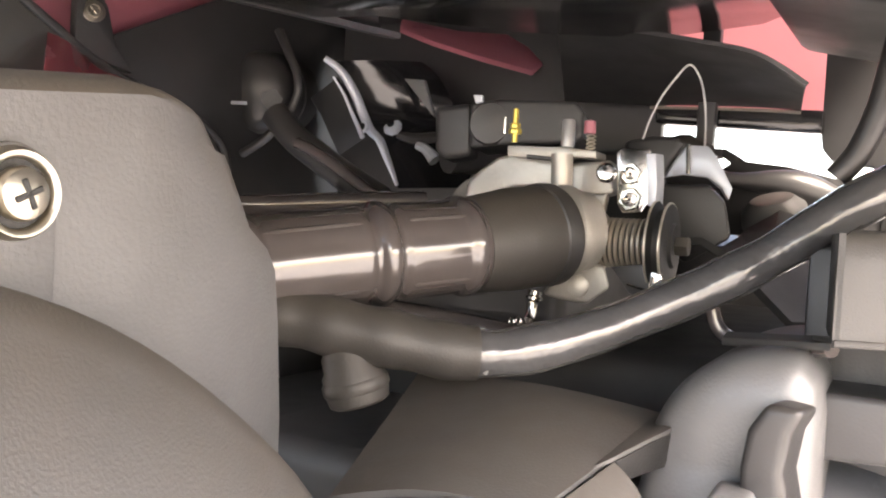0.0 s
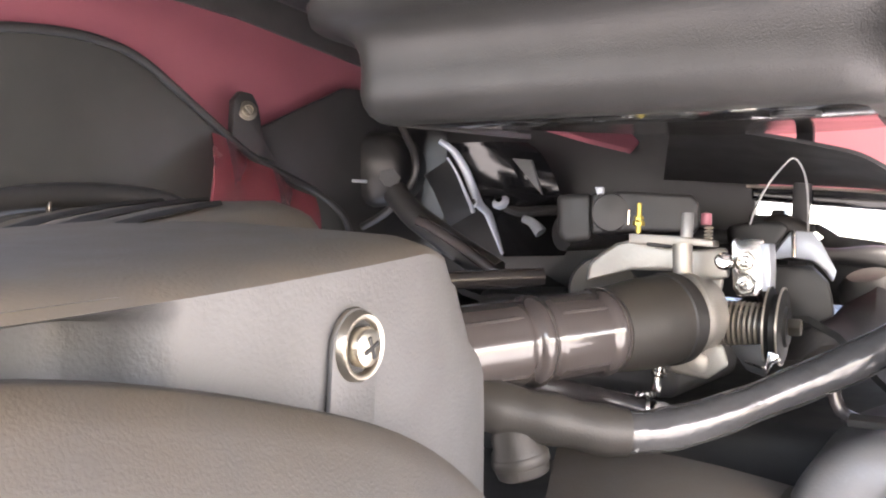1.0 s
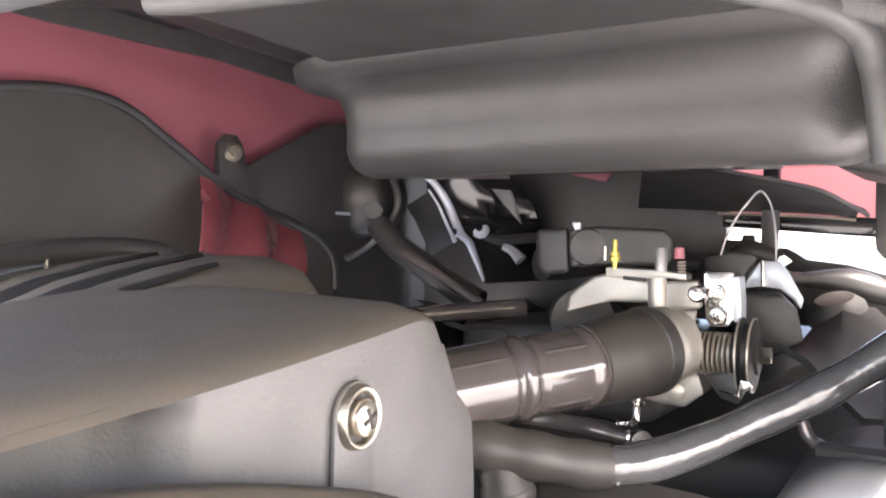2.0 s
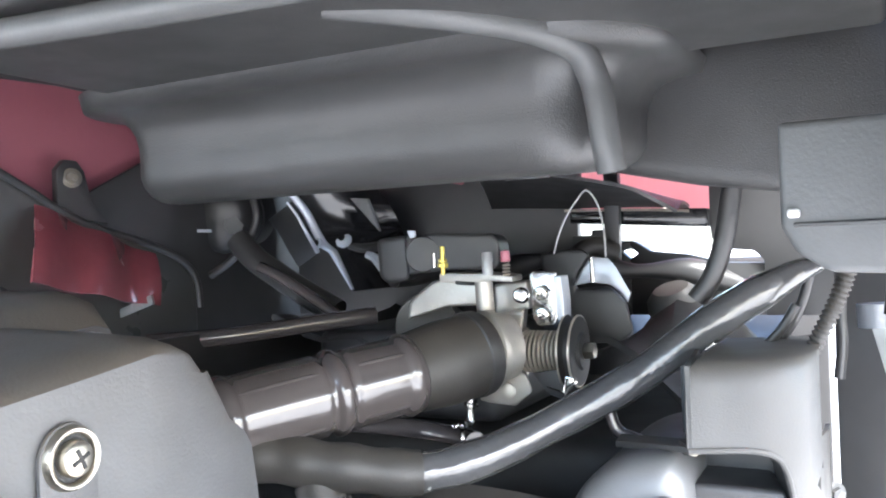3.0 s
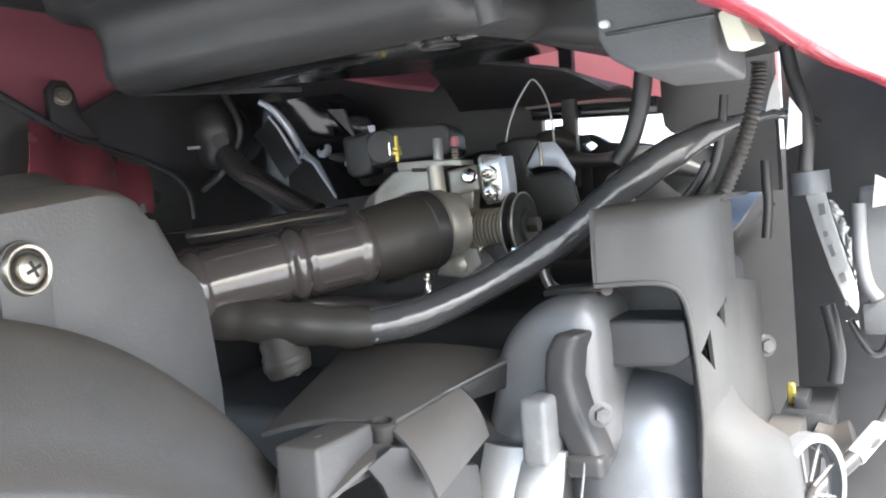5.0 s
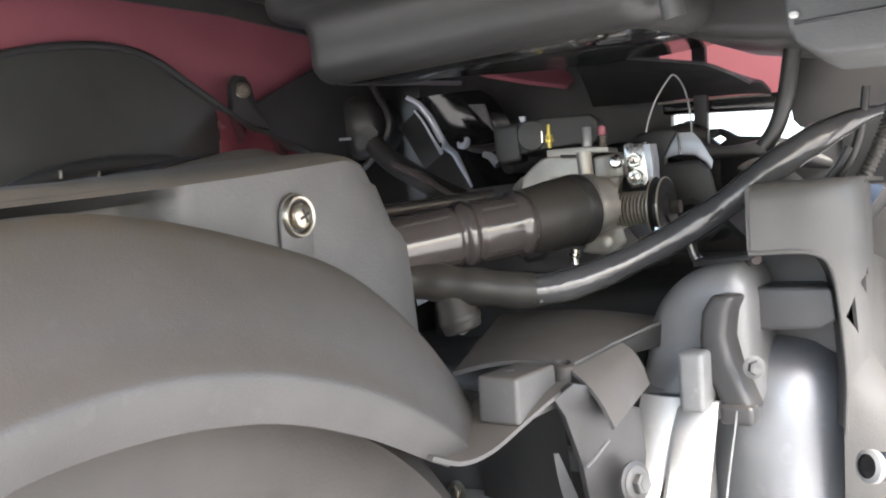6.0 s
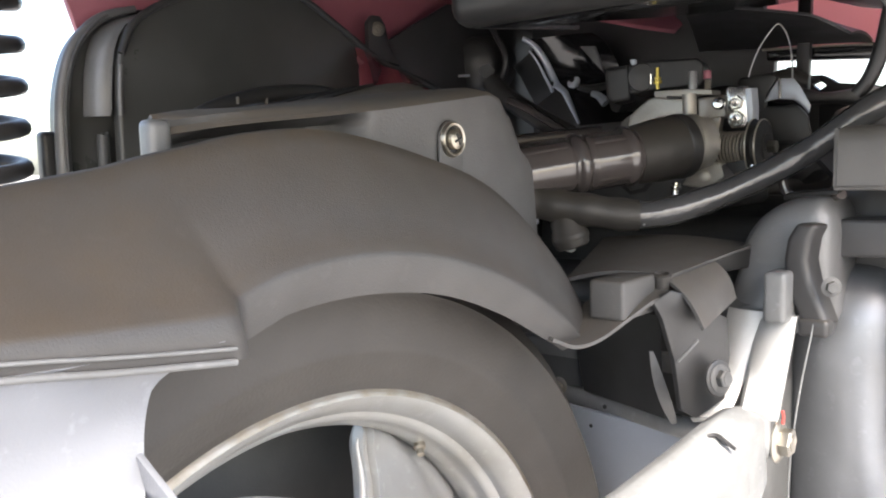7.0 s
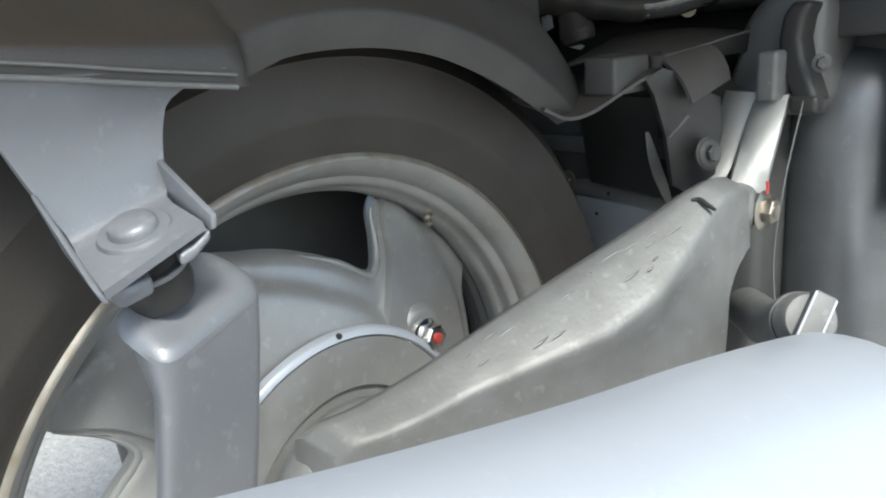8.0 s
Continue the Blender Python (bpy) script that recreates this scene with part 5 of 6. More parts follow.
    part("side_box", box((0.40, -0.0505, 0.385), (0.468, -0.031, 0.4235), 0.002), SHROUD, sh)
    flange_bolt("shroud_bolt", (0.452, -0.0315, 0.4685), (-0.75, -0.65, 0), 0.0044, DARK_PLASTIC, sh, "dusty bolt head")
    part("inner_block", plate([(0.312, 0.0235, 0.5065), (0.312, -0.018, 0.5065), (0.312, -0.020, 0.489), (0.312, -0.012, 0.4845), (0.312, 0.020, 0.483), (0.312, 0.0245, 0.488)], (0.05, 0.012, 0), 0.0025, 3), BLACK_PLASTIC, sh, "dark inner duct seen through the open corner")
    part("inner_back", box((0.345, -0.026, 0.44), (0.36, 0.03, 0.556), 0.003), BLACK_PLASTIC, sh)
    part("round_plug", lathe([(0.010, 0), (0.0105, 0.002), (0.009, 0.004), (0.0, 0.005)], (0.318, 0.030, 0.5065), (-0.9, -0.1, 0.2), 24), RUBBER, sh)
    part("plate_rim", plate([(0.322, 0.056, 0.5205), (0.300, 0.0175, 0.5250), (0.300, 0.0175, 0.5220), (0.322, 0.056, 0.5172)], (0.010, 0.0, 0.0015), 0.001), SHROUD, sh)
    part("wire_loop", tube([(0.345, 0.066, 0.54), (0.345, 0.062, 0.522), (0.345, 0.052, 0.5165), (0.33, 0.035, 0.5175), (0.31, 0.018, 0.522)], 0.0032, 10), RUBBER_GLOSS, sh)
    rod = part("drain_pipe", lathe([(0.0, 0.0), (0.0055, 0.0), (0.0065, 0.002), (0.0065, 0.06)], (0.240, -0.041, 0.4365), (0.75, -0.62, -0.18), 24), GLOSS_BLACK, P, "glossy black pipe with a dirty pale end")
    part("pipe_end", lathe([(0.0052, -0.001), (0.0072, 0.0), (0.0072, 0.003), (0.0052, 0.004)], (0.240, -0.041, 0.4365), (0.75, -0.62, -0.18), 24, False), CAST_GREY, rod)
    # finned lower ring
    ring = part("finned_ring", lathe([(0.026, 0), (0.0305, 0.0), (0.0305, 0.008), (0.026, 0.008)], (0.374, -0.0555, 0.408), (-0.42, -0.9, 0), 48, False), ENGINE_PAINT, P, "pale finned casting at the engine's lower edge")
    for k in range(9):
        a = radians(20 + 40 * k)
        u, w = V((0.9, -0.42, 0)).normalized(), V((0, 0, 1))
        o = V((0.374, -0.0555, 0.408)) + V((-0.42, -0.9, 0)) * 0.004
        part("fin", tube([o + (u * math.cos(a) + w * math.sin(a)) * 0.006, o + (u * math.cos(a) + w * math.sin(a)) * 0.027], 0.0009, 6, 1), ENGINE_PAINT, ring)
    return sh


shroud()


# ---------------------------------------------------------------- luggage bucket and seat base overhead
def bucket():
    plan = [V((0.36, 0.243, 0)), V((0.28, 0.243, 0))]
    plan += [V((0.228 - 0.013 * math.sin(radians(t)), 0.230 + 0.013 * math.cos(radians(t)), 0)) for t in range(0, 91, 10)]
    plan += [V((0.215, y, 0)) for y in np.linspace(0.20, 0.062, 12)]
    plan += [V((0.235 - 0.020 * math.cos(radians(t)), 0.052 - 0.020 * math.sin(radians(t)), 0)) for t in range(0, 91, 10)] + [V((0.29, 0.032, 0)), V((0.36, 0.032, 0))]
    profile = [(0.0140, 0.6402), (0.0100, 0.6404), (0.0066, 0.6412), (0.0034, 0.6432), (0.0010, 0.6465), (0.0, 0.650), (0.0, 0.657), (-0.0004, 0.663), (-0.0018, 0.6690), (-0.0046, 0.6740), (-0.0090, 0.6778), (-0.0150, 0.6800), (-0.0250, 0.6812), (-0.0250, 0.6850)]
    skin = []
    for i, p in enumerate(plan):
        way = (plan[min(i + 1, len(plan) - 1)] - plan[max(i - 1, 0)]).normalized()
        inward = V((-way.y, way.x, 0))
        skin.append([V((p.x, p.y, z + 0.108 * max(0.0, p.x - 0.230) * (0.70 - min(z, 0.70)) / 0.066)) + inward * d for d, z in profile])
    b = part("luggage_bucket", sheet(skin, 0.003), BUCKET_PLASTIC, P, "black grained plastic luggage bucket under the seat", 70)
    under_line = [(0.300, 0.038), (0.245, 0.042), (0.234, 0.050), (0.227, 0.064), (0.227, 0.225), (0.235, 0.236), (0.290, 0.236), (0.300, 0.205), (0.375, 0.170), (0.410, 0.135), (0.420, 0.100), (0.400, 0.060), (0.360, 0.038)]
    part("gloss_underside", plate([(x, y, 0.6374 + 0.103 * (x - 0.225)) for x, y in under_line], (0, 0, 0.004), 0.0008), GLOSS_BLACK, b, "glossy black underside")
    part("moulded_ring", lathe([(0.0075, 0), (0.0075, 0.0012), (0.0090, 0.0012), (0.0090, 0)], (0.262, 0.072, 0.6410), (0.103, 0, -1), 28, False), BLACK_PLASTIC, b)
    part("bucket_floor", box((0.28, 0.02, 0.738), (0.62, 0.30, 0.80), 0.012, 4), BUCKET_PLASTIC, b, "", 50)
    part("corner_bead", tube([(0.2170, 0.0245, 0.6360), (0.2150, 0.0255, 0.6450), (0.2145, 0.0270, 0.6580), (0.2140, 0.0290, 0.6680), (0.2080, 0.0330, 0.6770), (0.1900, 0.0430, 0.6815), (0.1650, 0.0620, 0.6830), (0.1450, 0.0900, 0.6860)], 0.0052, 14), DARK_PLASTIC, b, "rounded worn corner of the bucket")
    part("step", plate([(0.292, 0.050, 0.6435), (0.292, 0.010, 0.6345), (0.292, -0.020, 0.6300), (0.292, -0.060, 0.632), (0.292, -0.075, 0.645), (0.292, -0.078, 0.80), (0.292, 0.050, 0.80)], (0.16, 0, 0.01), 0.008, 4), BUCKET_PLASTIC, b)
    part("rivet", lathe([(0.0022, 0), (0.0018, 0.001), (0.0, 0.0014)], (0.2315, 0.136, 0.684), (-1, 0, 0), 12), ZINC, b)
    seat = part("seat_base", box((0.088, -0.06, 0.682), (0.26, 0.232, 0.704), 0.004, 3), BUCKET_PLASTIC, P, "dark seat base with a pale rolled edge")
    part("tail_underside", plate([(-0.46, 0.10, 0.712), (-0.25, -0.02, 0.712), (0.0, -0.06, 0.712), (0.30, -0.06, 0.712), (0.30, 0.338, 0.712), (0.17, 0.338, 0.712), (0.10, 0.47, 0.712), (0.04, 0.47, 0.712), (-0.05, 0.37, 0.712), (-0.13, 0.255, 0.712), (-0.25, 0.215, 0.712), (-0.46, 0.19, 0.712)], (0, 0, 0.048), 0.01, 3), BUCKET_PLASTIC, seat)
    part("side_ceiling", box((0.06, 0.33, 0.748), (0.30, 0.4465, 0.80), 0.004, 2), BUCKET_PLASTIC, seat)
    part("seat_underside", box((0.25, -0.06, 0.76), (0.60, 0.47, 0.80), 0.01, 3), BUCKET_PLASTIC, seat)
    part("front_lid", box((0.60, 0.19, 0.755), (0.82, 0.47, 0.80), 0.01, 3), BUCKET_PLASTIC, seat)
    part("rolled_edge", tube([(0.096, 0.229, 0.681), (0.096, 0.20, 0.6785), (0.096, 0.10, 0.674), (0.10, 0.0, 0.672), (0.11, -0.05, 0.672)], 0.0042, 12), DARK_PLASTIC, seat)
    part("edge_strip", box((0.082, 0.245, 0.689), (0.10, 0.40, 0.7005), 0.004, 3), CAST_GREY, seat)
    return b


bucket()


# ---------------------------------------------------------------- left side: inner cover and red panel
def left_side():
    red = part("left_body_panel", plate([(0.07, 0.455, 0.62), (0.50, 0.455, 0.62), (0.62, 0.455, 0.70), (0.62, 0.452, 0.735), (0.34, 0.452, 0.742), (0.20, 0.452, 0.735), (0.09, 0.452, 0.735), (0.058, 0.452, 0.70), (0.055, 0.455, 0.668)], (0, 0.006, 0), 0.002), RED_MATT, P, "red plastic body panel, unpainted inner face")
    part("upper_lining", plate([(0.05, 0.447, 0.730), (0.20, 0.447, 0.731), (0.34, 0.447, 0.738), (0.66, 0.447, 0.731), (0.66, 0.447, 0.80), (0.02, 0.447, 0.80)], (0, 0.004, 0), 0.001), DARK_PLASTIC, red, "dark lining above the red panel")
    out = [(0.0745, 0.50), (0.0745, 0.600), (0.0775, 0.629), (0.090, 0.652), (0.124, 0.672), (0.182, 0.688), (0.236, 0.689), (0.284, 0.668), (0.339, 0.641), (0.400, 0.625), (0.432, 0.612), (0.446, 0.597), (0.449, 0.575), (0.449, 0.50)]
    line = [V((x, 0, z)) for x, z in out]
    cover = part("inner_cover", plate([(p.x, 0.428, p.z) for p in spline(line[1:-1], 4)] + [(0.449, 0.428, 0.50), (0.0745, 0.428, 0.50)], (0, 0.010, 0), 0.003, 3), COVER_PLASTIC, P, "black plastic inner side cover with a curved lip")
    part("curved_lip", tube([(p.x, 0.426, p.z) for p in spline(line[2:-1], 3)], 0.0027, 10), BLACK_PLASTIC, cover)
    rise = spline([(0.0405, 0, 0.50), (0.0405, 0, 0.569), (0.0425, 0, 0.600), (0.0495, 0, 0.626), (0.0600, 0, 0.6430), (0.0760, 0, 0.6560), (0.100, 0, 0.664)], 5)
    part("outer_step", plate([(0.041, 0.447, 0.50)] + [(p.x, 0.447, p.z) for p in rise[5:]] + [(0.13, 0.447, 0.668), (0.13, 0.447, 0.50)], (0, 0.016, 0), 0.002, 3), COVER_PLASTIC, cover)
    # lighter grey than the cover puts the sky's light on this rim into its colour
    part("rolled_edge", tube([(p.x, 0.444, p.z) for p in rise], lambda k: 0.0052 - 0.0026 * k * k, 14, 1), ENGINE_PAINT, cover, "rolled outer edge of the cover, paled for light from the sky")
    part("edge_line", tube([(p.x + 0.0005, 0.4385, p.z) for p in rise[:26]], 0.0010, 8, 1), DARK_PLASTIC, cover)
    strip = []
    for x, z, wide in ((0.0570, 0.5855, 0.0125), (0.0572, 0.590, 0.0135), (0.0578, 0.600, 0.0135), (0.0592, 0.615, 0.0135), (0.0622, 0.630, 0.0130), (0.0668, 0.641, 0.0120), (0.0745, 0.6490, 0.0100), (0.0850, 0.6545, 0.0070), (0.1000, 0.6600, 0.0040)):
        strip.append([V((x + wide * q, 0.4450 - 0.0140 * q - 0.003 * math.sin(q * math.pi), z)) for q in np.linspace(0, 1, 6)])
    # step and bead take the same lighter grey for their sky highlight
    part("step_face", sheet(strip, 0.002), ENGINE_PAINT, cover, "dusty step round the cover's edge, sky light put in its pale colour", 60)
    part("edge_bead", tube([(0.0755, 0.4275, 0.586), (0.0757, 0.4275, 0.600), (0.0775, 0.4275, 0.621)], 0.0020, 10), ENGINE_PAINT, cover)
    part("lower_stub", tube([(0.0675, 0.440, 0.50), (0.0675, 0.440, 0.566), (0.0690, 0.440, 0.571)], 0.0042, 10), DARK_PLASTIC, cover)
    part("lower_corner", box((0.0290, 0.448, 0.50), (0.0400, 0.460, 0.5755), 0.004, 3), BLACK_PLASTIC, cover)
    # rippled red sheet added as the red panel's reflection in the black cover
    tab = []
    for k in np.linspace(0, 1, 18):
        hi, lo = lerp(V((0.300, 0.424, 0.652)), V((0.400, 0.424, 0.618)), k), lerp(V((0.272, 0.392, 0.602)), V((0.385, 0.405, 0.580)), k)
        tab.append([lerp(hi, lo, q) + V((-0.5, -1, 0.2)) * (0.006 * math.sin(q * 3.1) + 0.004 * math.sin(k * 14 + q)) for q in np.linspace(0, 1, 7)])
    part("red_reflection_sheet", sheet(tab, 0.002), REFLECTED_RED, cover, "added red sheet for the body panel's reflection in the cover", 60)
    part("foam_strip", plate([(0.3700, 0.4450, 0.5735), (0.3700, 0.3973, 0.5895), (0.3700, 0.3952, 0.5827), (0.3700, 0.4366, 0.5704)], (0.004, 0.002, 0), 0.001), CAST_GREY, cover, "pale strip under the red reflection sheet")
    lug = part("panel_bracket", plate([(0.318, 0.430, 0.645), (0.318, 0.430, 0.676), (0.324, 0.430, 0.683), (0.334, 0.430, 0.683), (0.340, 0.430, 0.676), (0.346, 0.430, 0.655), (0.36, 0.430, 0.64)], (0, -0.006, 0), 0.0015), BLACK_PLASTIC, P, "black mounting bracket on the red panel")
    cross_screw("screw", (0.328, 0.4225, 0.6705), (-0.45, -0.85, 0.1), 0.0066, ZINC, lug, "yellowish plated screw")
    part("wing_panel", plate([(0.350, 0.438, 0.62), (0.352, 0.438, 0.662), (0.39, 0.436, 0.682), (0.44, 0.432, 0.708), (0.62, 0.425, 0.73), (0.62, 0.425, 0.50), (0.45, 0.432, 0.50)], (0, 0.004, 0), 0.0015), BLACK_PLASTIC, P, "black plastic wing beside the red panel")
    return red


left_side()


# ---------------------------------------------------------------- clutter behind the engine on the far side
can = part("canister", join(lathe([(0.0, -0.003), (0.022, -0.002), (0.028, 0.003), (0.031, 0.012), (0.031, 0.06)], (0.4690, 0.4270, 0.6470), (0.85, 0.25, 0.1), 40), lathe([(0.031, 0.030), (0.032, 0.031), (0.0325, 0.038), (0.031, 0.039)], (0.4690, 0.4270, 0.6470), (0.85, 0.25, 0.1), 40, False)), SATIN_RUBBER, P, "glossy black canister")
part("label_patch", plate([(0.4640, 0.4108, 0.6453), (0.4640, 0.3990, 0.6473), (0.4640, 0.3916, 0.6396), (0.4640, 0.3953, 0.6323), (0.4640, 0.4061, 0.6332), (0.4640, 0.4120, 0.6393)], (-0.001, -0.001, 0), 0.0), ENGINE_PAINT, can, "small grey six-sided label")
TRIM = spline([(0.4750, 0.3625, 0.6678), (0.4825, 0.3543, 0.6607), (0.4900, 0.3470, 0.6468), (0.4975, 0.3426, 0.6305), (0.5050, 0.3415, 0.6214), (0.5125, 0.3385, 0.6160), (0.5200, 0.3365, 0.6044), (0.5275, 0.3355, 0.5938), (0.5350, 0.3350, 0.5835)], 4)
TRIM_INNER = [(0.4740, 0.3555, 0.6561), (0.4790, 0.3495, 0.6449), (0.4840, 0.3447, 0.6312), (0.4890, 0.3417, 0.6212), (0.4940, 0.3419, 0.6161)]
gl = [[p + V((0.022 * q + 0.02 * q * q, -0.052 * q, 0.004 * q)) for q in np.linspace(0, 1, 7)] for p in TRIM]
guard = part("inner_guard", sheet(gl, 0.003), GLOSS_BLACK, P, "black curved inner guard with a bead paled to look lit")
# pale silver gives both beads their lit look by colour
part("edge_bead", tube([q + V((-0.004, -0.001, 0.001)) for q in TRIM], lambda k: 0.0012 + 0.0026 * math.sin(math.pi * min(1.0, 0.12 + k * 0.85)), 10, 1), SHIELD, guard, "edge trim with its lit look put in a pale colour")
part("edge_bead", tube(TRIM_INNER, lambda k: 0.0008 + 0.0012 * k, 8), SHIELD, guard)
part("guard_flap", sheet([[V(p) + V((0.004 + 0.01 * q, 0.03 * q, -0.012 * q)) for q in np.linspace(0, 1, 4)] for p in TRIM_INNER], 0.002), BLACK_AND_SHADE, guard)
part("guard_clip", lathe([(0.0016, 0), (0.0040, 0.0), (0.0046, 0.0012), (0.0040, 0.0026), (0.0016, 0.003)], (0.4940, 0.3399, 0.6230), (-0.85, 0.2, 0.1), 18), SHIELD, guard, "bright clip eye")
part("clip_hole", lathe([(0.0026, 0), (0.0026, 0.0034), (0.0, 0.0034)], (0.4940, 0.3399, 0.6230), (-0.85, 0.2, 0.1), 14), BLACK_AND_SHADE, guard)
conn = part("connector", join(lathe([(0.003, -0.002), (0.006, -0.001), (0.0075, 0.002), (0.006, 0.005), (0.003, 0.006)], (0.5100, 0.3261, 0.6246), (-0.8, -0.1, 0.35), 9, False), tube([(0.5150, 0.3085, 0.6125), (0.5150, 0.3021, 0.6101), (0.5150, 0.2971, 0.6060), (0.5150, 0.2930, 0.6018)], lambda k: 0.0030 + 0.0022 * k, 7)), SHIELD, P, "crumpled pale foil-wrapped connector")
part("connector_lead", tube([(0.5150, 0.3253, 0.6216), (0.5200, 0.3140, 0.6179), (0.5250, 0.2973, 0.6195), (0.5300, 0.2809, 0.6210)], 0.0042, 8), SATIN_RUBBER, conn, "dark lead of the connector")
for pts, r, m in (([(0.4600, 0.3947, 0.6879), (0.4600, 0.3845, 0.6706), (0.4600, 0.3769, 0.6578), (0.4600, 0.3748, 0.6432), (0.4600, 0.3826, 0.6285), (0.4600, 0.4025, 0.6114), (0.4600, 0.4236, 0.6002)], 0.0032, SATIN_RUBBER),
                  ([(0.4550, 0.3903, 0.6280), (0.4550, 0.3726, 0.6115), (0.4550, 0.3516, 0.5988), (0.4550, 0.3265, 0.5844), (0.4550, 0.2979, 0.5700)], 0.0100, SATIN_RUBBER),
                  ([(0.4400, 0.3570, 0.6058), (0.4400, 0.3469, 0.6019), (0.4400, 0.3271, 0.5922), (0.4400, 0.2984, 0.5754), (0.4400, 0.2801, 0.5646)], 0.0042, RUBBER_GLOSS),
                  ([(0.33, 0.36, 0.56), (0.36, 0.32, 0.562), (0.40, 0.28, 0.567), (0.43, 0.25, 0.57)], 0.006, RUBBER_GLOSS),
                  ([(0.447, 0.245, 0.600), (0.465, 0.235, 0.601), (0.50, 0.22, 0.605)], 0.012, BLACK_PLASTIC)):
    part("vacuum_hose", tube(pts, r, 14), m, P, "black hose running behind the intake")
part("grey_gusset", plate([(0.5000, 0.3137, 0.6581), (0.5000, 0.2968, 0.6565), (0.5000, 0.2870, 0.6299)], (0.004, 0, 0), 0.001), CAST_GREY, P, "small grey triangular plate")
part("white_mark", plate([(0.4550, 0.4448, 0.6388), (0.4550, 0.4178, 0.6373), (0.4550, 0.4176, 0.6348), (0.4550, 0.4446, 0.6362)], (0.001, 0, 0), 0.0), SHIELD, can, "short bright trim line")
part("manifold", join(tube([(0.41, 0.20, 0.565), (0.43, 0.21, 0.565), (0.47, 0.225, 0.56), (0.52, 0.235, 0.545)], 0.020, 24), box((0.43, 0.16, 0.50), (0.60, 0.30, 0.56), 0.01, 3)), BLACK_PLASTIC, P, "black intake manifold behind the throttle")
part("red_fairing", plate([(0.505, 0.322, 0.698), (0.498, 0.318, 0.690), (0.500, 0.292, 0.6795), (0.520, 0.262, 0.671), (0.548, 0.236, 0.6655), (0.60, 0.23, 0.70), (0.58, 0.29, 0.70)], (0.002, 0.0, 0.004), 0.001), RED_MATT, P, "glossy red fairing corner seen under the bucket")

# ---------------------------------------------------------------- front frame with the bright gap
def front_frame():
    def upright(outline, x, deep, bev):
        return plate([(x, y, z) for y, z in outline], (deep, 0, 0), bev)

    f = part("front_frame", upright([(0.1452, 0.5602), (0.4121, 0.5602), (0.4121, 0.7149), (0.1588, 0.7149), (0.1549, 0.6782), (0.1433, 0.6723), (0.1452, 0.6375)], 0.562, 0.010, 0.002), BLACK_PLASTIC, P, "black frame plate and bars in front of the engine")
    part("upper_plate", box((0.586, 0.170, 0.690), (0.592, 0.455, 0.775), 0.001), BLACK_PLASTIC, f)
    part("cross_bar", upright([(0.1426, 0.6296), (0.1426, 0.6405), (0.0436, 0.6359), (0.0436, 0.6227)], 0.533, 0.016, 0.002), GLOSS_BLACK, f)
    part("post", upright([(0.1158, 0.5744), (0.1050, 0.5744), (0.1036, 0.6261), (0.1027, 0.7060), (0.1140, 0.7060), (0.1149, 0.6261)], 0.526, 0.008, 0.002), BLACK_PLASTIC, f)
    near = spline([(0.392, 0.158, 0.6610), (0.398, 0.142, 0.6590), (0.400, 0.130, 0.6572), (0.400, 0.108, 0.6530), (0.400, 0.0838, 0.6475), (0.400, 0.065, 0.6425), (0.402, 0.052, 0.6355), (0.410, 0.0415, 0.6285)], 5)
    far = spline([(0.534, 0.205, 0.6440), (0.534, 0.190, 0.6435), (0.534, 0.170, 0.6425), (0.534, 0.146, 0.6410), (0.534, 0.118, 0.6400), (0.534, 0.092, 0.6388), (0.534, 0.072, 0.6375), (0.534, 0.056, 0.6360)], 5)
    part("arched_hood", sheet([[lerp(a, b, q) + V((0, 0, 0.004 * math.sin(q * math.pi))) for q in np.linspace(0, 1, 6)] for a, b in zip(near, far)], 0.002), BLACK_PLASTIC, f, "black hood with an arched edge", 60)
    part("bar_edge", tube([q + V((-0.001, 0, -0.0016)) for q in far[15:]], 0.0010, 8, 1), SPRING_STEEL, f, "bright edge of the cross bar")
    part("lower_shield", upright([(0.1483, 0.5602), (0.1483, 0.6210), (0.1335, 0.6207), (0.1325, 0.6248), (0.1244, 0.6248), (0.1234, 0.6181), (0.1095, 0.6155), (0.1040, 0.6155), (0.1040, 0.6105), (0.1110, 0.6081), (0.1040, 0.6019), (0.1040, 0.5602)], 0.556, 0.012, 0.0008), BLACK_PLASTIC, f)
    part("lower_shield", upright([(0.1040, 0.5602), (0.1040, 0.6019), (0.0981, 0.6059), (0.1040, 0.6105), (0.1040, 0.6155), (0.1021, 0.6153), (0.0966, 0.6124), (0.0889, 0.6073), (0.0775, 0.6060), (0.0622, 0.6042), (0.0368, 0.5975), (0.0095, 0.5966), (0.0095, 0.5602)], 0.556, 0.012, 0.0008), BLACK_PLASTIC, f)
    part("wire", tube([(0.440, 0.1235, 0.6080), (0.440, 0.1205, 0.6180), (0.440, 0.1150, 0.6300), (0.440, 0.1080, 0.6400), (0.440, 0.1015, 0.6465), (0.442, 0.0970, 0.6420), (0.446, 0.0945, 0.6330), (0.450, 0.0935, 0.6200), (0.450, 0.0930, 0.6050)], 0.0007, 8), SILVER, f, "thin bright wire loop")
    part("red_leg_panel", sheet([[(0.61 + 0.02 * k, y, lerp(0.640, 0.735, k) + 0.004 * (1 - k) * math.sin(y * 90) - 0.02 * max(0.0, 0.10 - y) * 4 * (1 - k)) for y in np.linspace(0.20, -0.03, 9)] for k in np.linspace(0, 1, 6)], 0.003), RED_THIN, P, "sunlit thin red body panel beyond the gap, glare put in its pale colour")
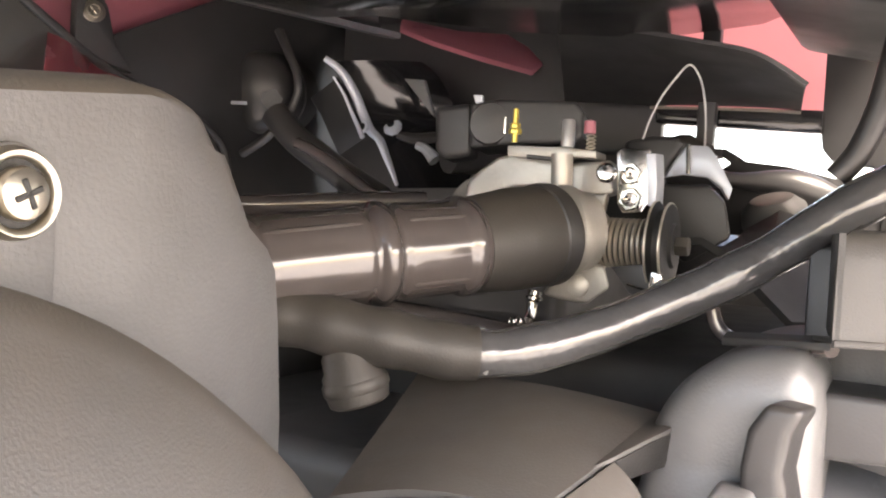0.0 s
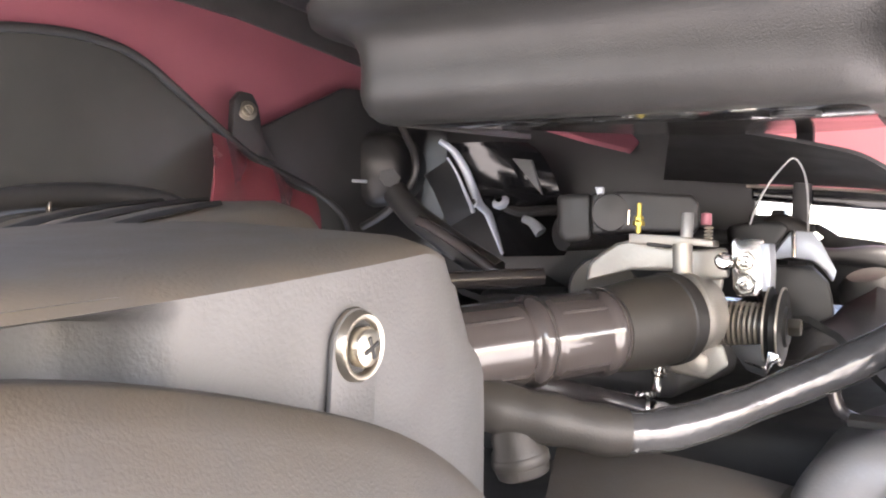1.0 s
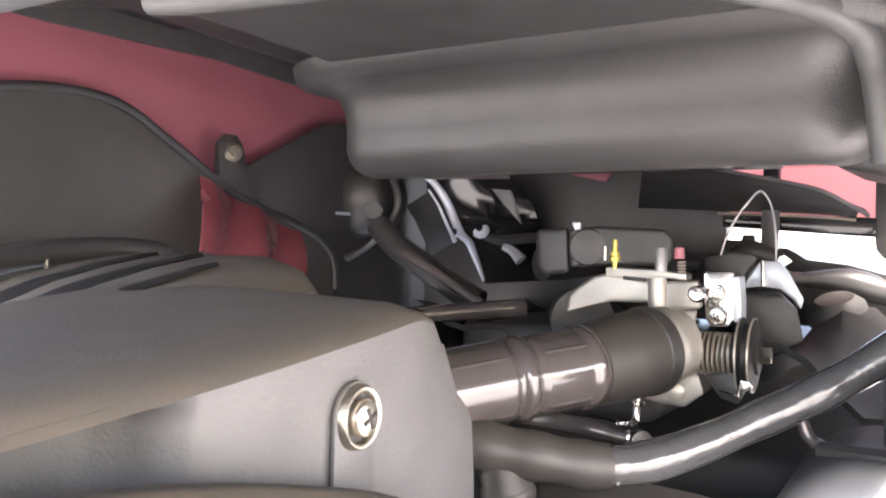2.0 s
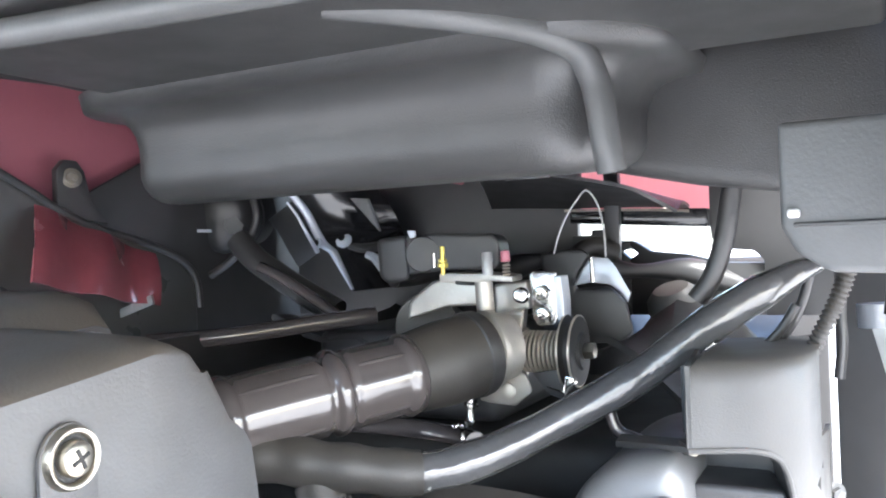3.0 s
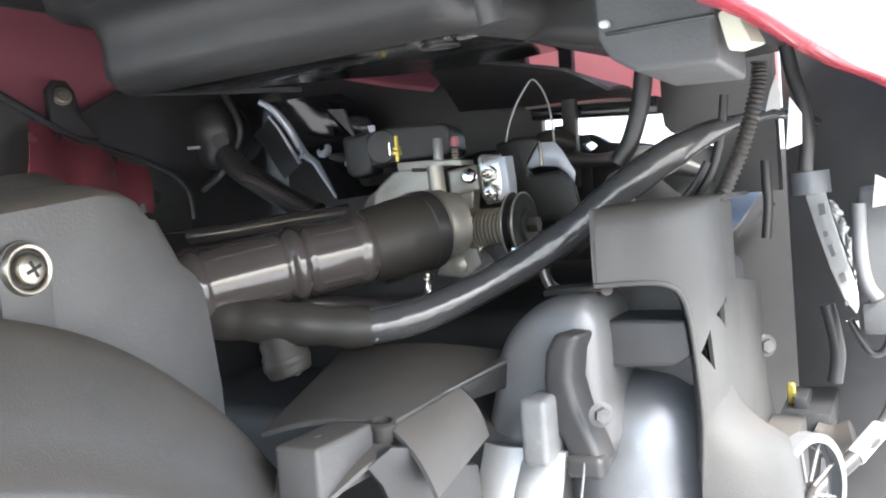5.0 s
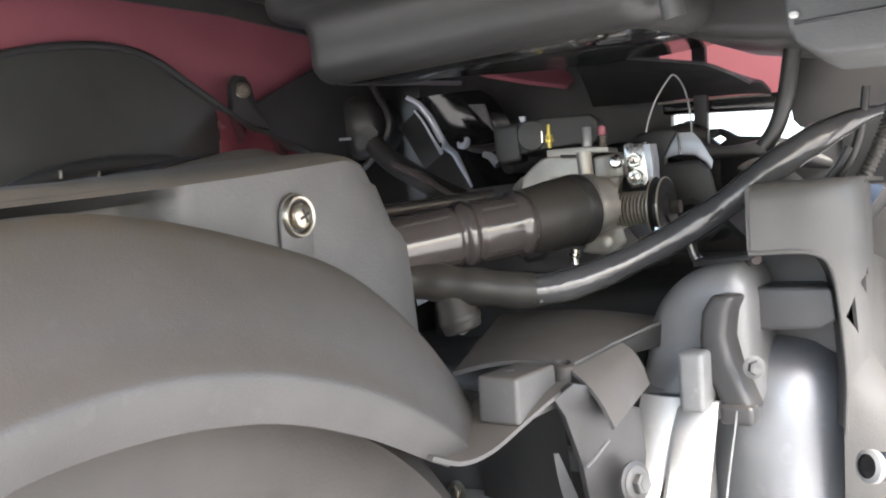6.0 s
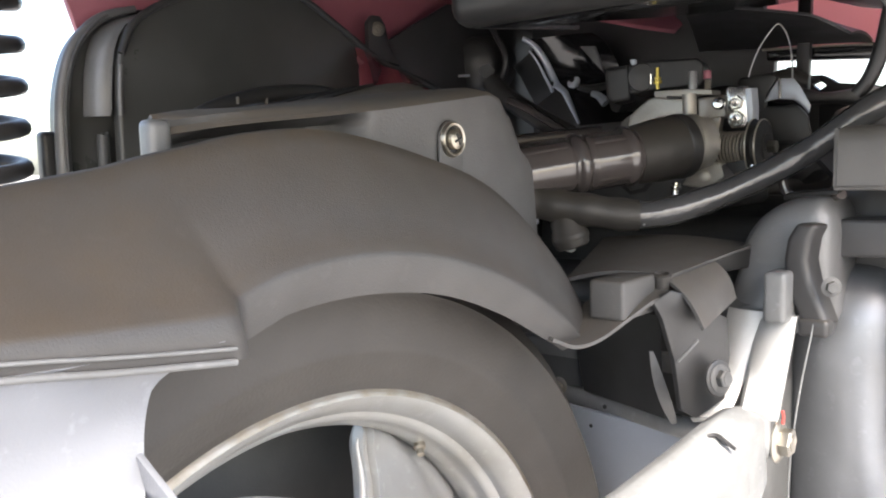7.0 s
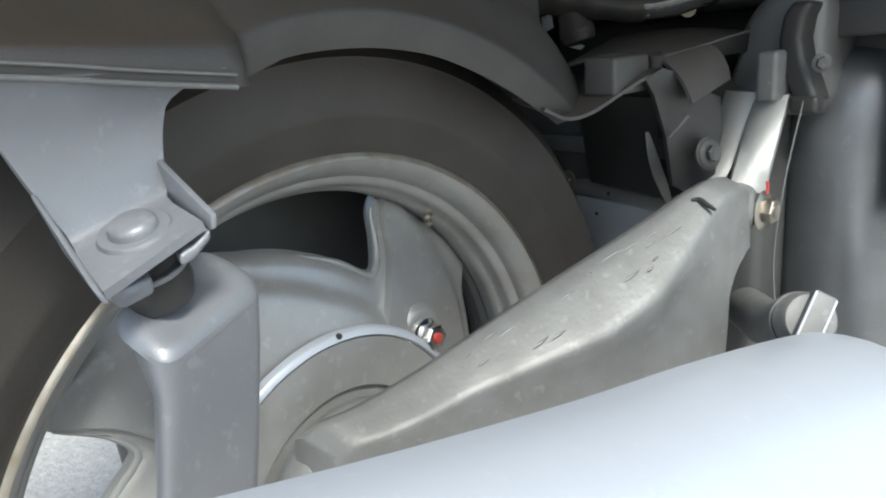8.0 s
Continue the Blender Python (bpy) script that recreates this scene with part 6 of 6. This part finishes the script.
    part("side_post", upright([(0.0457, 0.7048), (0.0457, 0.6223), (0.0446, 0.6146), (0.0398, 0.6089), (0.0310, 0.6066), (0.0171, 0.6053), (0.0104, 0.5987), (0.0104, 0.5602), (-0.0330, 0.5602), (-0.0330, 0.7048)], 0.553, 0.020, 0.001), BLACK_PLASTIC, f)
    lumps = part("fuel_hose", tube([(0.50, 0.20, 0.590), (0.51, 0.165, 0.602), (0.52, 0.135, 0.602), (0.53, 0.10, 0.594), (0.545, 0.06, 0.592), (0.56, 0.02, 0.578)], lambda k: 0.0075 + 0.0025 * math.sin(k * 17), 18), BLACK_PLASTIC, P, "lumpy black fuel hose on the engine top", 60)
    part("cable_end", tube([(0.505, 0.135, 0.60), (0.51, 0.120, 0.612), (0.52, 0.105, 0.607)], 0.007, 14), RUBBER, lumps)
    part("foil_patch", box((0.518, 0.128, 0.603), (0.524, 0.133, 0.609), 0.001, 1), CHROME, lumps)
    wedge = part("plated_wedge", plate([(0.4400, 0.1106, 0.5878), (0.4400, 0.1049, 0.5978), (0.4400, 0.0994, 0.6051), (0.4400, 0.0887, 0.6045), (0.4400, 0.0840, 0.5986), (0.4400, 0.0756, 0.5831), (0.4400, 0.0771, 0.5767), (0.4400, 0.0813, 0.5828), (0.4400, 0.0880, 0.5882), (0.4400, 0.1000, 0.5896)], (0.004, 0.002, 0), 0.0012), SHIELD, P, "plated bracket behind the cable drum")
    part("wedge_fold", tube([(0.4385, 0.0989, 0.6051), (0.4385, 0.0982, 0.5900)], 0.0013, 8, 1), CHROME, wedge, "bright fold")
    part("dark_mass", plate([(0.4470, 0.1349, 0.6005), (0.4470, 0.1352, 0.6079), (0.4470, 0.1192, 0.6110), (0.4470, 0.1066, 0.6106), (0.4470, 0.1018, 0.6064), (0.4470, 0.1106, 0.5946), (0.4470, 0.1117, 0.5846), (0.4470, 0.0888, 0.5857), (0.4470, 0.0796, 0.5766), (0.4470, 0.0759, 0.5577), (0.4470, 0.0991, 0.5427), (0.4470, 0.1104, 0.5549)], (0.03, 0.01, 0), 0.006, 3), BLACK_PLASTIC, wedge)
    part("rubber_bellows", lathe([(0.010, 0), (0.016, 0.003), (0.019, 0.010), (0.018, 0.018), (0.012, 0.024)], (0.52, 0.062, 0.560), (-0.4, 0.2, 1), 28), DARK_PLASTIC, P, "grey rubber bellows")
    part("engine_top", sheet([[(x, y, 0.545 + 0.02 * math.sin(x * 40) * math.sin(y * 35) + 0.012 * math.sin(y * 70 + x * 20)) for y in np.linspace(0.0, 0.34, 24)] for x in np.linspace(0.43, 0.79, 18)], 0.004), BLACK_AND_SHADE, P, "dark cluttered engine top")


front_frame()

# ---------------------------------------------------------------- right side: body edge, connector box, cables
def right_side():
    line = [(-0.42, -0.050, 0.705), (-0.20, -0.058, 0.672), (-0.05, -0.064, 0.634), (0.033, -0.070, 0.604), (0.12, -0.078, 0.604), (0.2237, -0.0875, 0.604), (0.285, -0.097, 0.604), (0.34, -0.105, 0.603)]
    grid = []
    for p in spline(line, 4):
        grid.append([p + V((0, dy, dz)) for dy, dz in ((0.004, 0.16), (0.0, 0.08), (0.0, 0.012), (0.0005, 0.003), (-0.002, 0.0), (-0.0055, 0.0005), (-0.009, 0.006), (-0.010, 0.02), (-0.012, 0.16))])
    panel = part("right_body_panel", sheet(grid, 0.001), RED, P, "glossy red right side body panel with a rolled lower edge", 70)
    gi = [[p + V((0, dy, dz)) for dy, dz in ((0.006, 0.16), (0.003, 0.08), (0.003, 0.012), (0.003, 0.0045))] for p in spline(line, 4)]
    part("panel_lining", sheet(gi, 0.0015), DARK_PLASTIC, panel, "dark lining inside the panel")
    bx = part("connector_box", plate([(0.166, -0.0315, 0.640), (0.166, -0.0315, 0.6135), (0.166, -0.0350, 0.6070), (0.166, -0.0425, 0.6020), (0.166, -0.0655, 0.6010), (0.166, -0.0660, 0.640)], (0.05, 0, 0), 0.002, 3), DARK_PLASTIC, P, "dark plastic connector box under the body edge")
    part("box_seam", box((0.165, -0.0655, 0.6135), (0.168, -0.0345, 0.6146), 0.0004, 1), BLACK_PLASTIC, bx)
    part("cream_tag", plate([(0.168, -0.0655, 0.6150), (0.168, -0.0700, 0.6165), (0.168, -0.0745, 0.6055), (0.168, -0.0680, 0.6040)], (0.008, -0.003, 0), 0.0012, 2), CREAM, bx, "cream plastic tag")
    part("tape_scrap", plate([(0.24, -0.0755, 0.596), (0.24, -0.0790, 0.590), (0.24, -0.0785, 0.5795), (0.24, -0.0735, 0.5780)], (0.001, 0, 0), 0.0), WHITE_TAPE, bx, "torn scrap of white tape")
    part("clip", box((0.1635, -0.0362, 0.6158), (0.1675, -0.0332, 0.6180), 0.0005, 1), WHITE_TAPE, bx)
    part("corrugated_cable", tube([(0.3600, -0.0504, 0.6257), (0.3600, -0.0491, 0.6139), (0.3600, -0.0448, 0.5991), (0.3600, -0.0394, 0.5841), (0.3600, -0.0321, 0.5685), (0.3600, -0.0247, 0.5549), (0.3600, -0.0182, 0.5451)], lambda k: 0.0036 + 0.0006 * math.sin(k * 240), 12, 40), RUBBER, P, "black corrugated cable sleeve", 70)
    for a, r in (([(0.3600, 0.0026, 0.6498), (0.3600, 0.0060, 0.6306), (0.3600, 0.0097, 0.6111), (0.3600, 0.0159, 0.5939), (0.3600, 0.0234, 0.5836)], 0.0050), ([(0.3800, -0.0295, 0.6139), (0.3800, -0.0272, 0.5970), (0.3800, -0.0237, 0.5829), (0.3800, -0.0180, 0.5702), (0.3800, -0.0081, 0.5562)], 0.0024),
                 ([(0.3700, -0.0210, 0.5800), (0.3700, -0.0134, 0.5678), (0.3700, -0.0029, 0.5577), (0.3700, 0.0075, 0.5530)], 0.0022), ([(0.4200, -0.0561, 0.6413), (0.4200, -0.0590, 0.6244), (0.4200, -0.0631, 0.6089), (0.4200, -0.0646, 0.5922), (0.4200, -0.0625, 0.5713)], 0.0040), ([(0.4500, -0.0385, 0.5797), (0.4500, -0.0382, 0.5666), (0.4500, -0.0385, 0.5534), (0.4500, -0.0363, 0.5337)], 0.0030),
                 ([(0.4700, -0.0656, 0.4907), (0.4700, -0.0681, 0.4773), (0.4700, -0.0699, 0.4604), (0.4700, -0.0673, 0.4434)], 0.0045), ([(0.4500, -0.0786, 0.4840), (0.4500, -0.0839, 0.4728), (0.4500, -0.0893, 0.4649), (0.4500, -0.0950, 0.4666), (0.4500, -0.0995, 0.4762)], 0.0022)):
        part("cable", tube(a, r, 10), SATIN_RUBBER, P, "thin black electric cable")
    part("tape_scrap", plate([(0.4000, -0.0526, 0.6231), (0.4000, -0.0494, 0.6147), (0.4000, -0.0465, 0.6042), (0.4000, -0.0501, 0.6053), (0.4000, -0.0539, 0.6043), (0.4000, -0.0548, 0.6126)], (0.001, 0, 0), 0.0), WHITE_TAPE, P, "torn scrap of white tape")
    lab = part("label_strip", plate([(0.5050, -0.0537, 0.5556), (0.5050, -0.0653, 0.5577), (0.5050, -0.0688, 0.5408), (0.5050, -0.0732, 0.5229), (0.5050, -0.0804, 0.4962), (0.5050, -0.0812, 0.4856), (0.5050, -0.0794, 0.4785), (0.5050, -0.0727, 0.4885), (0.5050, -0.0655, 0.5089), (0.5050, -0.0593, 0.5324)], (0.003, 0.0, 0.001), 0.0008, 1), WHITE_TAPE, P, "white taped cable label with grey print")
    for bar in ([(0.5042, -0.0608, 0.5502), (0.5042, -0.0644, 0.5507), (0.5042, -0.0651, 0.5436), (0.5042, -0.0614, 0.5427)], [(0.5042, -0.0629, 0.5323), (0.5042, -0.0652, 0.5329), (0.5042, -0.0657, 0.5293), (0.5042, -0.0634, 0.5287)], [(0.5042, -0.0652, 0.5233), (0.5042, -0.0675, 0.5243), (0.5042, -0.0694, 0.5171), (0.5042, -0.0671, 0.5157)], [(0.5042, -0.0705, 0.5043), (0.5042, -0.0738, 0.5060), (0.5042, -0.0749, 0.5006), (0.5042, -0.0716, 0.4989)], [(0.5042, -0.0730, 0.4872), (0.5042, -0.0750, 0.4886), (0.5042, -0.0758, 0.4857), (0.5042, -0.0739, 0.4843)]):
        part("print_bar", plate(bar, (0.0005, 0, 0), 0.0), INK, lab)
    part("tape_band", tube([(0.5100, -0.0567, 0.5711), (0.5100, -0.0574, 0.5567)], 0.0115, 20, 1), STAY, lab, "grey tape band")
    crumple = []
    for k in np.linspace(0, 1, 22):
        l, r = lerp(V((0.5080, -0.0666, 0.5526)), V((0.5080, -0.0805, 0.4994)), k), lerp(V((0.5120, -0.0724, 0.5475)), V((0.5120, -0.0800, 0.5203)), min(1.0, k * 1.3))
        crumple.append([lerp(l, r, q) + V((0.0035 * math.sin(23 * k + 5 * q), 0.0012 * math.sin(41 * k) * q, 0.001 * math.sin(31 * k + q))) for q in np.linspace(0, 1, 6)])
    part("crumpled_tape", sheet(crumple, 0.0006), WHITE_TAPE, lab, "crumpled white tape", 20)
    part("torn_end", plate([(0.5000, -0.0733, 0.4757), (0.5000, -0.0771, 0.4743), (0.5000, -0.0803, 0.4758), (0.5000, -0.0807, 0.4701), (0.5000, -0.0768, 0.4687)], (0.002, 0, 0), 0.0), WHITE_TAPE, lab)
    hs = part("relay_housing", join(plate([(0.4350, -0.0859, 0.5603), (0.4350, -0.1221, 0.5594), (0.4350, -0.1192, 0.4777), (0.4350, -0.0856, 0.4778), (0.4350, -0.0840, 0.4865), (0.4350, -0.0841, 0.5144)], (0.04, 0, 0), 0.004, 3), plate([(0.4320, -0.0856, 0.4962), (0.4320, -0.1198, 0.5006), (0.4320, -0.1189, 0.4752), (0.4320, -0.0857, 0.4802)], (0.02, 0, 0), 0.003, 2)), DARK_PLASTIC, P, "dark plastic relay housing")
    part("housing_rim", tube([(0.4330, -0.0870, 0.5512), (0.4330, -0.0865, 0.5329), (0.4330, -0.0870, 0.5176), (0.4330, -0.0895, 0.5053), (0.4330, -0.0939, 0.4982)], 0.0040, 12), ENGINE_PAINT, hs, "pale rounded rim of the housing")
    label_pts = [(0.4310, -0.0960, 0.5663), (0.4310, -0.1089, 0.5583), (0.4310, -0.1268, 0.5571), (0.4310, -0.1265, 0.5495), (0.4310, -0.1047, 0.5502), (0.4310, -0.0937, 0.5485)]
    part("housing_label", plate(label_pts, (-0.001, 0, 0), 0.0), WHITE_TAPE, hs, "white paper label")
    bootie = part("starter_boot", tube([(0.5200, -0.0733, 0.3949), (0.5200, -0.0632, 0.3923), (0.5200, -0.0547, 0.3936), (0.5200, -0.0480, 0.3969)], lambda k: 0.012 - 0.003 * k, 18), RUBBER, P, "black rubber terminal boot")
    part("terminal", plate([(0.5150, -0.0522, 0.3829), (0.5150, -0.0579, 0.3834), (0.5150, -0.0556, 0.3689), (0.5150, -0.0505, 0.3684)], (0.004, 0, 0), 0.001, 1), CHROME, bootie, "bright terminal tag")
    sens = part("sensor_plate", join(box((0.52, -0.060, 0.390), (0.60, -0.028, 0.410), 0.002), box((0.53, -0.045, 0.41), (0.56, -0.036, 0.418), 0.001)), BLACK_PLASTIC, P, "black sensor mounting plate")
    part("yellow_plug", join(box((0.545, -0.036, 0.409), (0.551, -0.0305, 0.424), 0.001, 1)), BRASS, sens, "small yellow plug")
    part("starter_cable", tube([(0.44, -0.050, 0.372), (0.45, -0.0565, 0.383), (0.465, -0.071, 0.394), (0.480, -0.084, 0.405), (0.50, -0.0955, 0.417), (0.52, -0.102, 0.435)], 0.0050, 14), SATIN_RUBBER, P, "black starter cable with a white collar")
    part("white_collar", tube([(0.470, -0.0757, 0.3975), (0.4895, -0.0896, 0.4108)], 0.0058, 14, 1), WHITE_TAPE, P, "white sleeve on the starter cable")


right_side()

# far left rear shock absorber
shock = part("shock_absorber", tube([(-0.013, 0.45, 0.40), (-0.013, 0.45, 0.75)], 0.010, 16, 1), BLACK_PLASTIC, P, "black rear shock absorber")
coil = [(-0.013 + 0.028 * math.cos(a), 0.45 + 0.028 * math.sin(a), 0.42 + 0.0265 * a / (2 * math.pi)) for a in np.linspace(0, 2 * math.pi * 12, 12 * 18)]
part("coil_spring", tube(coil, 0.0058, 10, 1, False), BLACK_PLASTIC, shock, "black coil spring")

# inner body shell that closes the engine bay
shell = part("inner_shell", box((0.80, -0.02, 0.25), (0.82, 0.46, 0.598), 0.004), BLACK_PLASTIC, P, "black inner body shell")

part("far_side_wall", box((0.50, 0.462, 0.20), (0.90, 0.47, 0.66), 0.002), BLACK_PLASTIC, shell)
part("front_wall", box((0.80, 0.245, 0.585), (0.815, 0.46, 0.755), 0.003), BLACK_PLASTIC, shell)
part("rear_inner_wall", plate([(0.20, 0.31, 0.36), (0.50, 0.31, 0.36), (0.50, 0.33, 0.565), (0.20, 0.33, 0.565)], (0, 0.004, 0), 0.001), BLACK_PLASTIC, shell)
part("transmission_case", plate([(-0.05, 0.245, 0.20), (-0.06, 0.245, 0.30), (-0.05, 0.245, 0.39), (0.06, 0.245, 0.43), (0.30, 0.245, 0.46), (0.50, 0.245, 0.46), (0.50, 0.245, 0.20)], (0, 0.07, 0), 0.012, 3), DARK_PLASTIC, P, "dark transmission case beyond the wheel")
part("brake_drum", lathe([(0.055, 0.165), (0.068, 0.172), (0.070, 0.225), (0.06, 0.240)], (AX, 0, AZ), (0, 1, 0), 48), CAST_GREY, rear_wheel, "dusty grey brake drum")
part("side_lining", join(box((0.62, -0.17, 0.30), (0.63, -0.03, 0.74), 0.003), plate([(0.345, -0.118, 0.76), (0.345, -0.118, 0.612), (0.40, -0.120, 0.585), (0.50, -0.126, 0.56), (0.70, -0.13, 0.50), (0.70, -0.13, 0.76)], (0, -0.003, 0), 0.001), plate([(0.62, -0.13, 0.56), (0.62, -0.13, 0.40), (0.56, -0.128, 0.42), (0.50, -0.124, 0.53)], (0, -0.003, 0), 0.001)), BLACK_PLASTIC, shell)
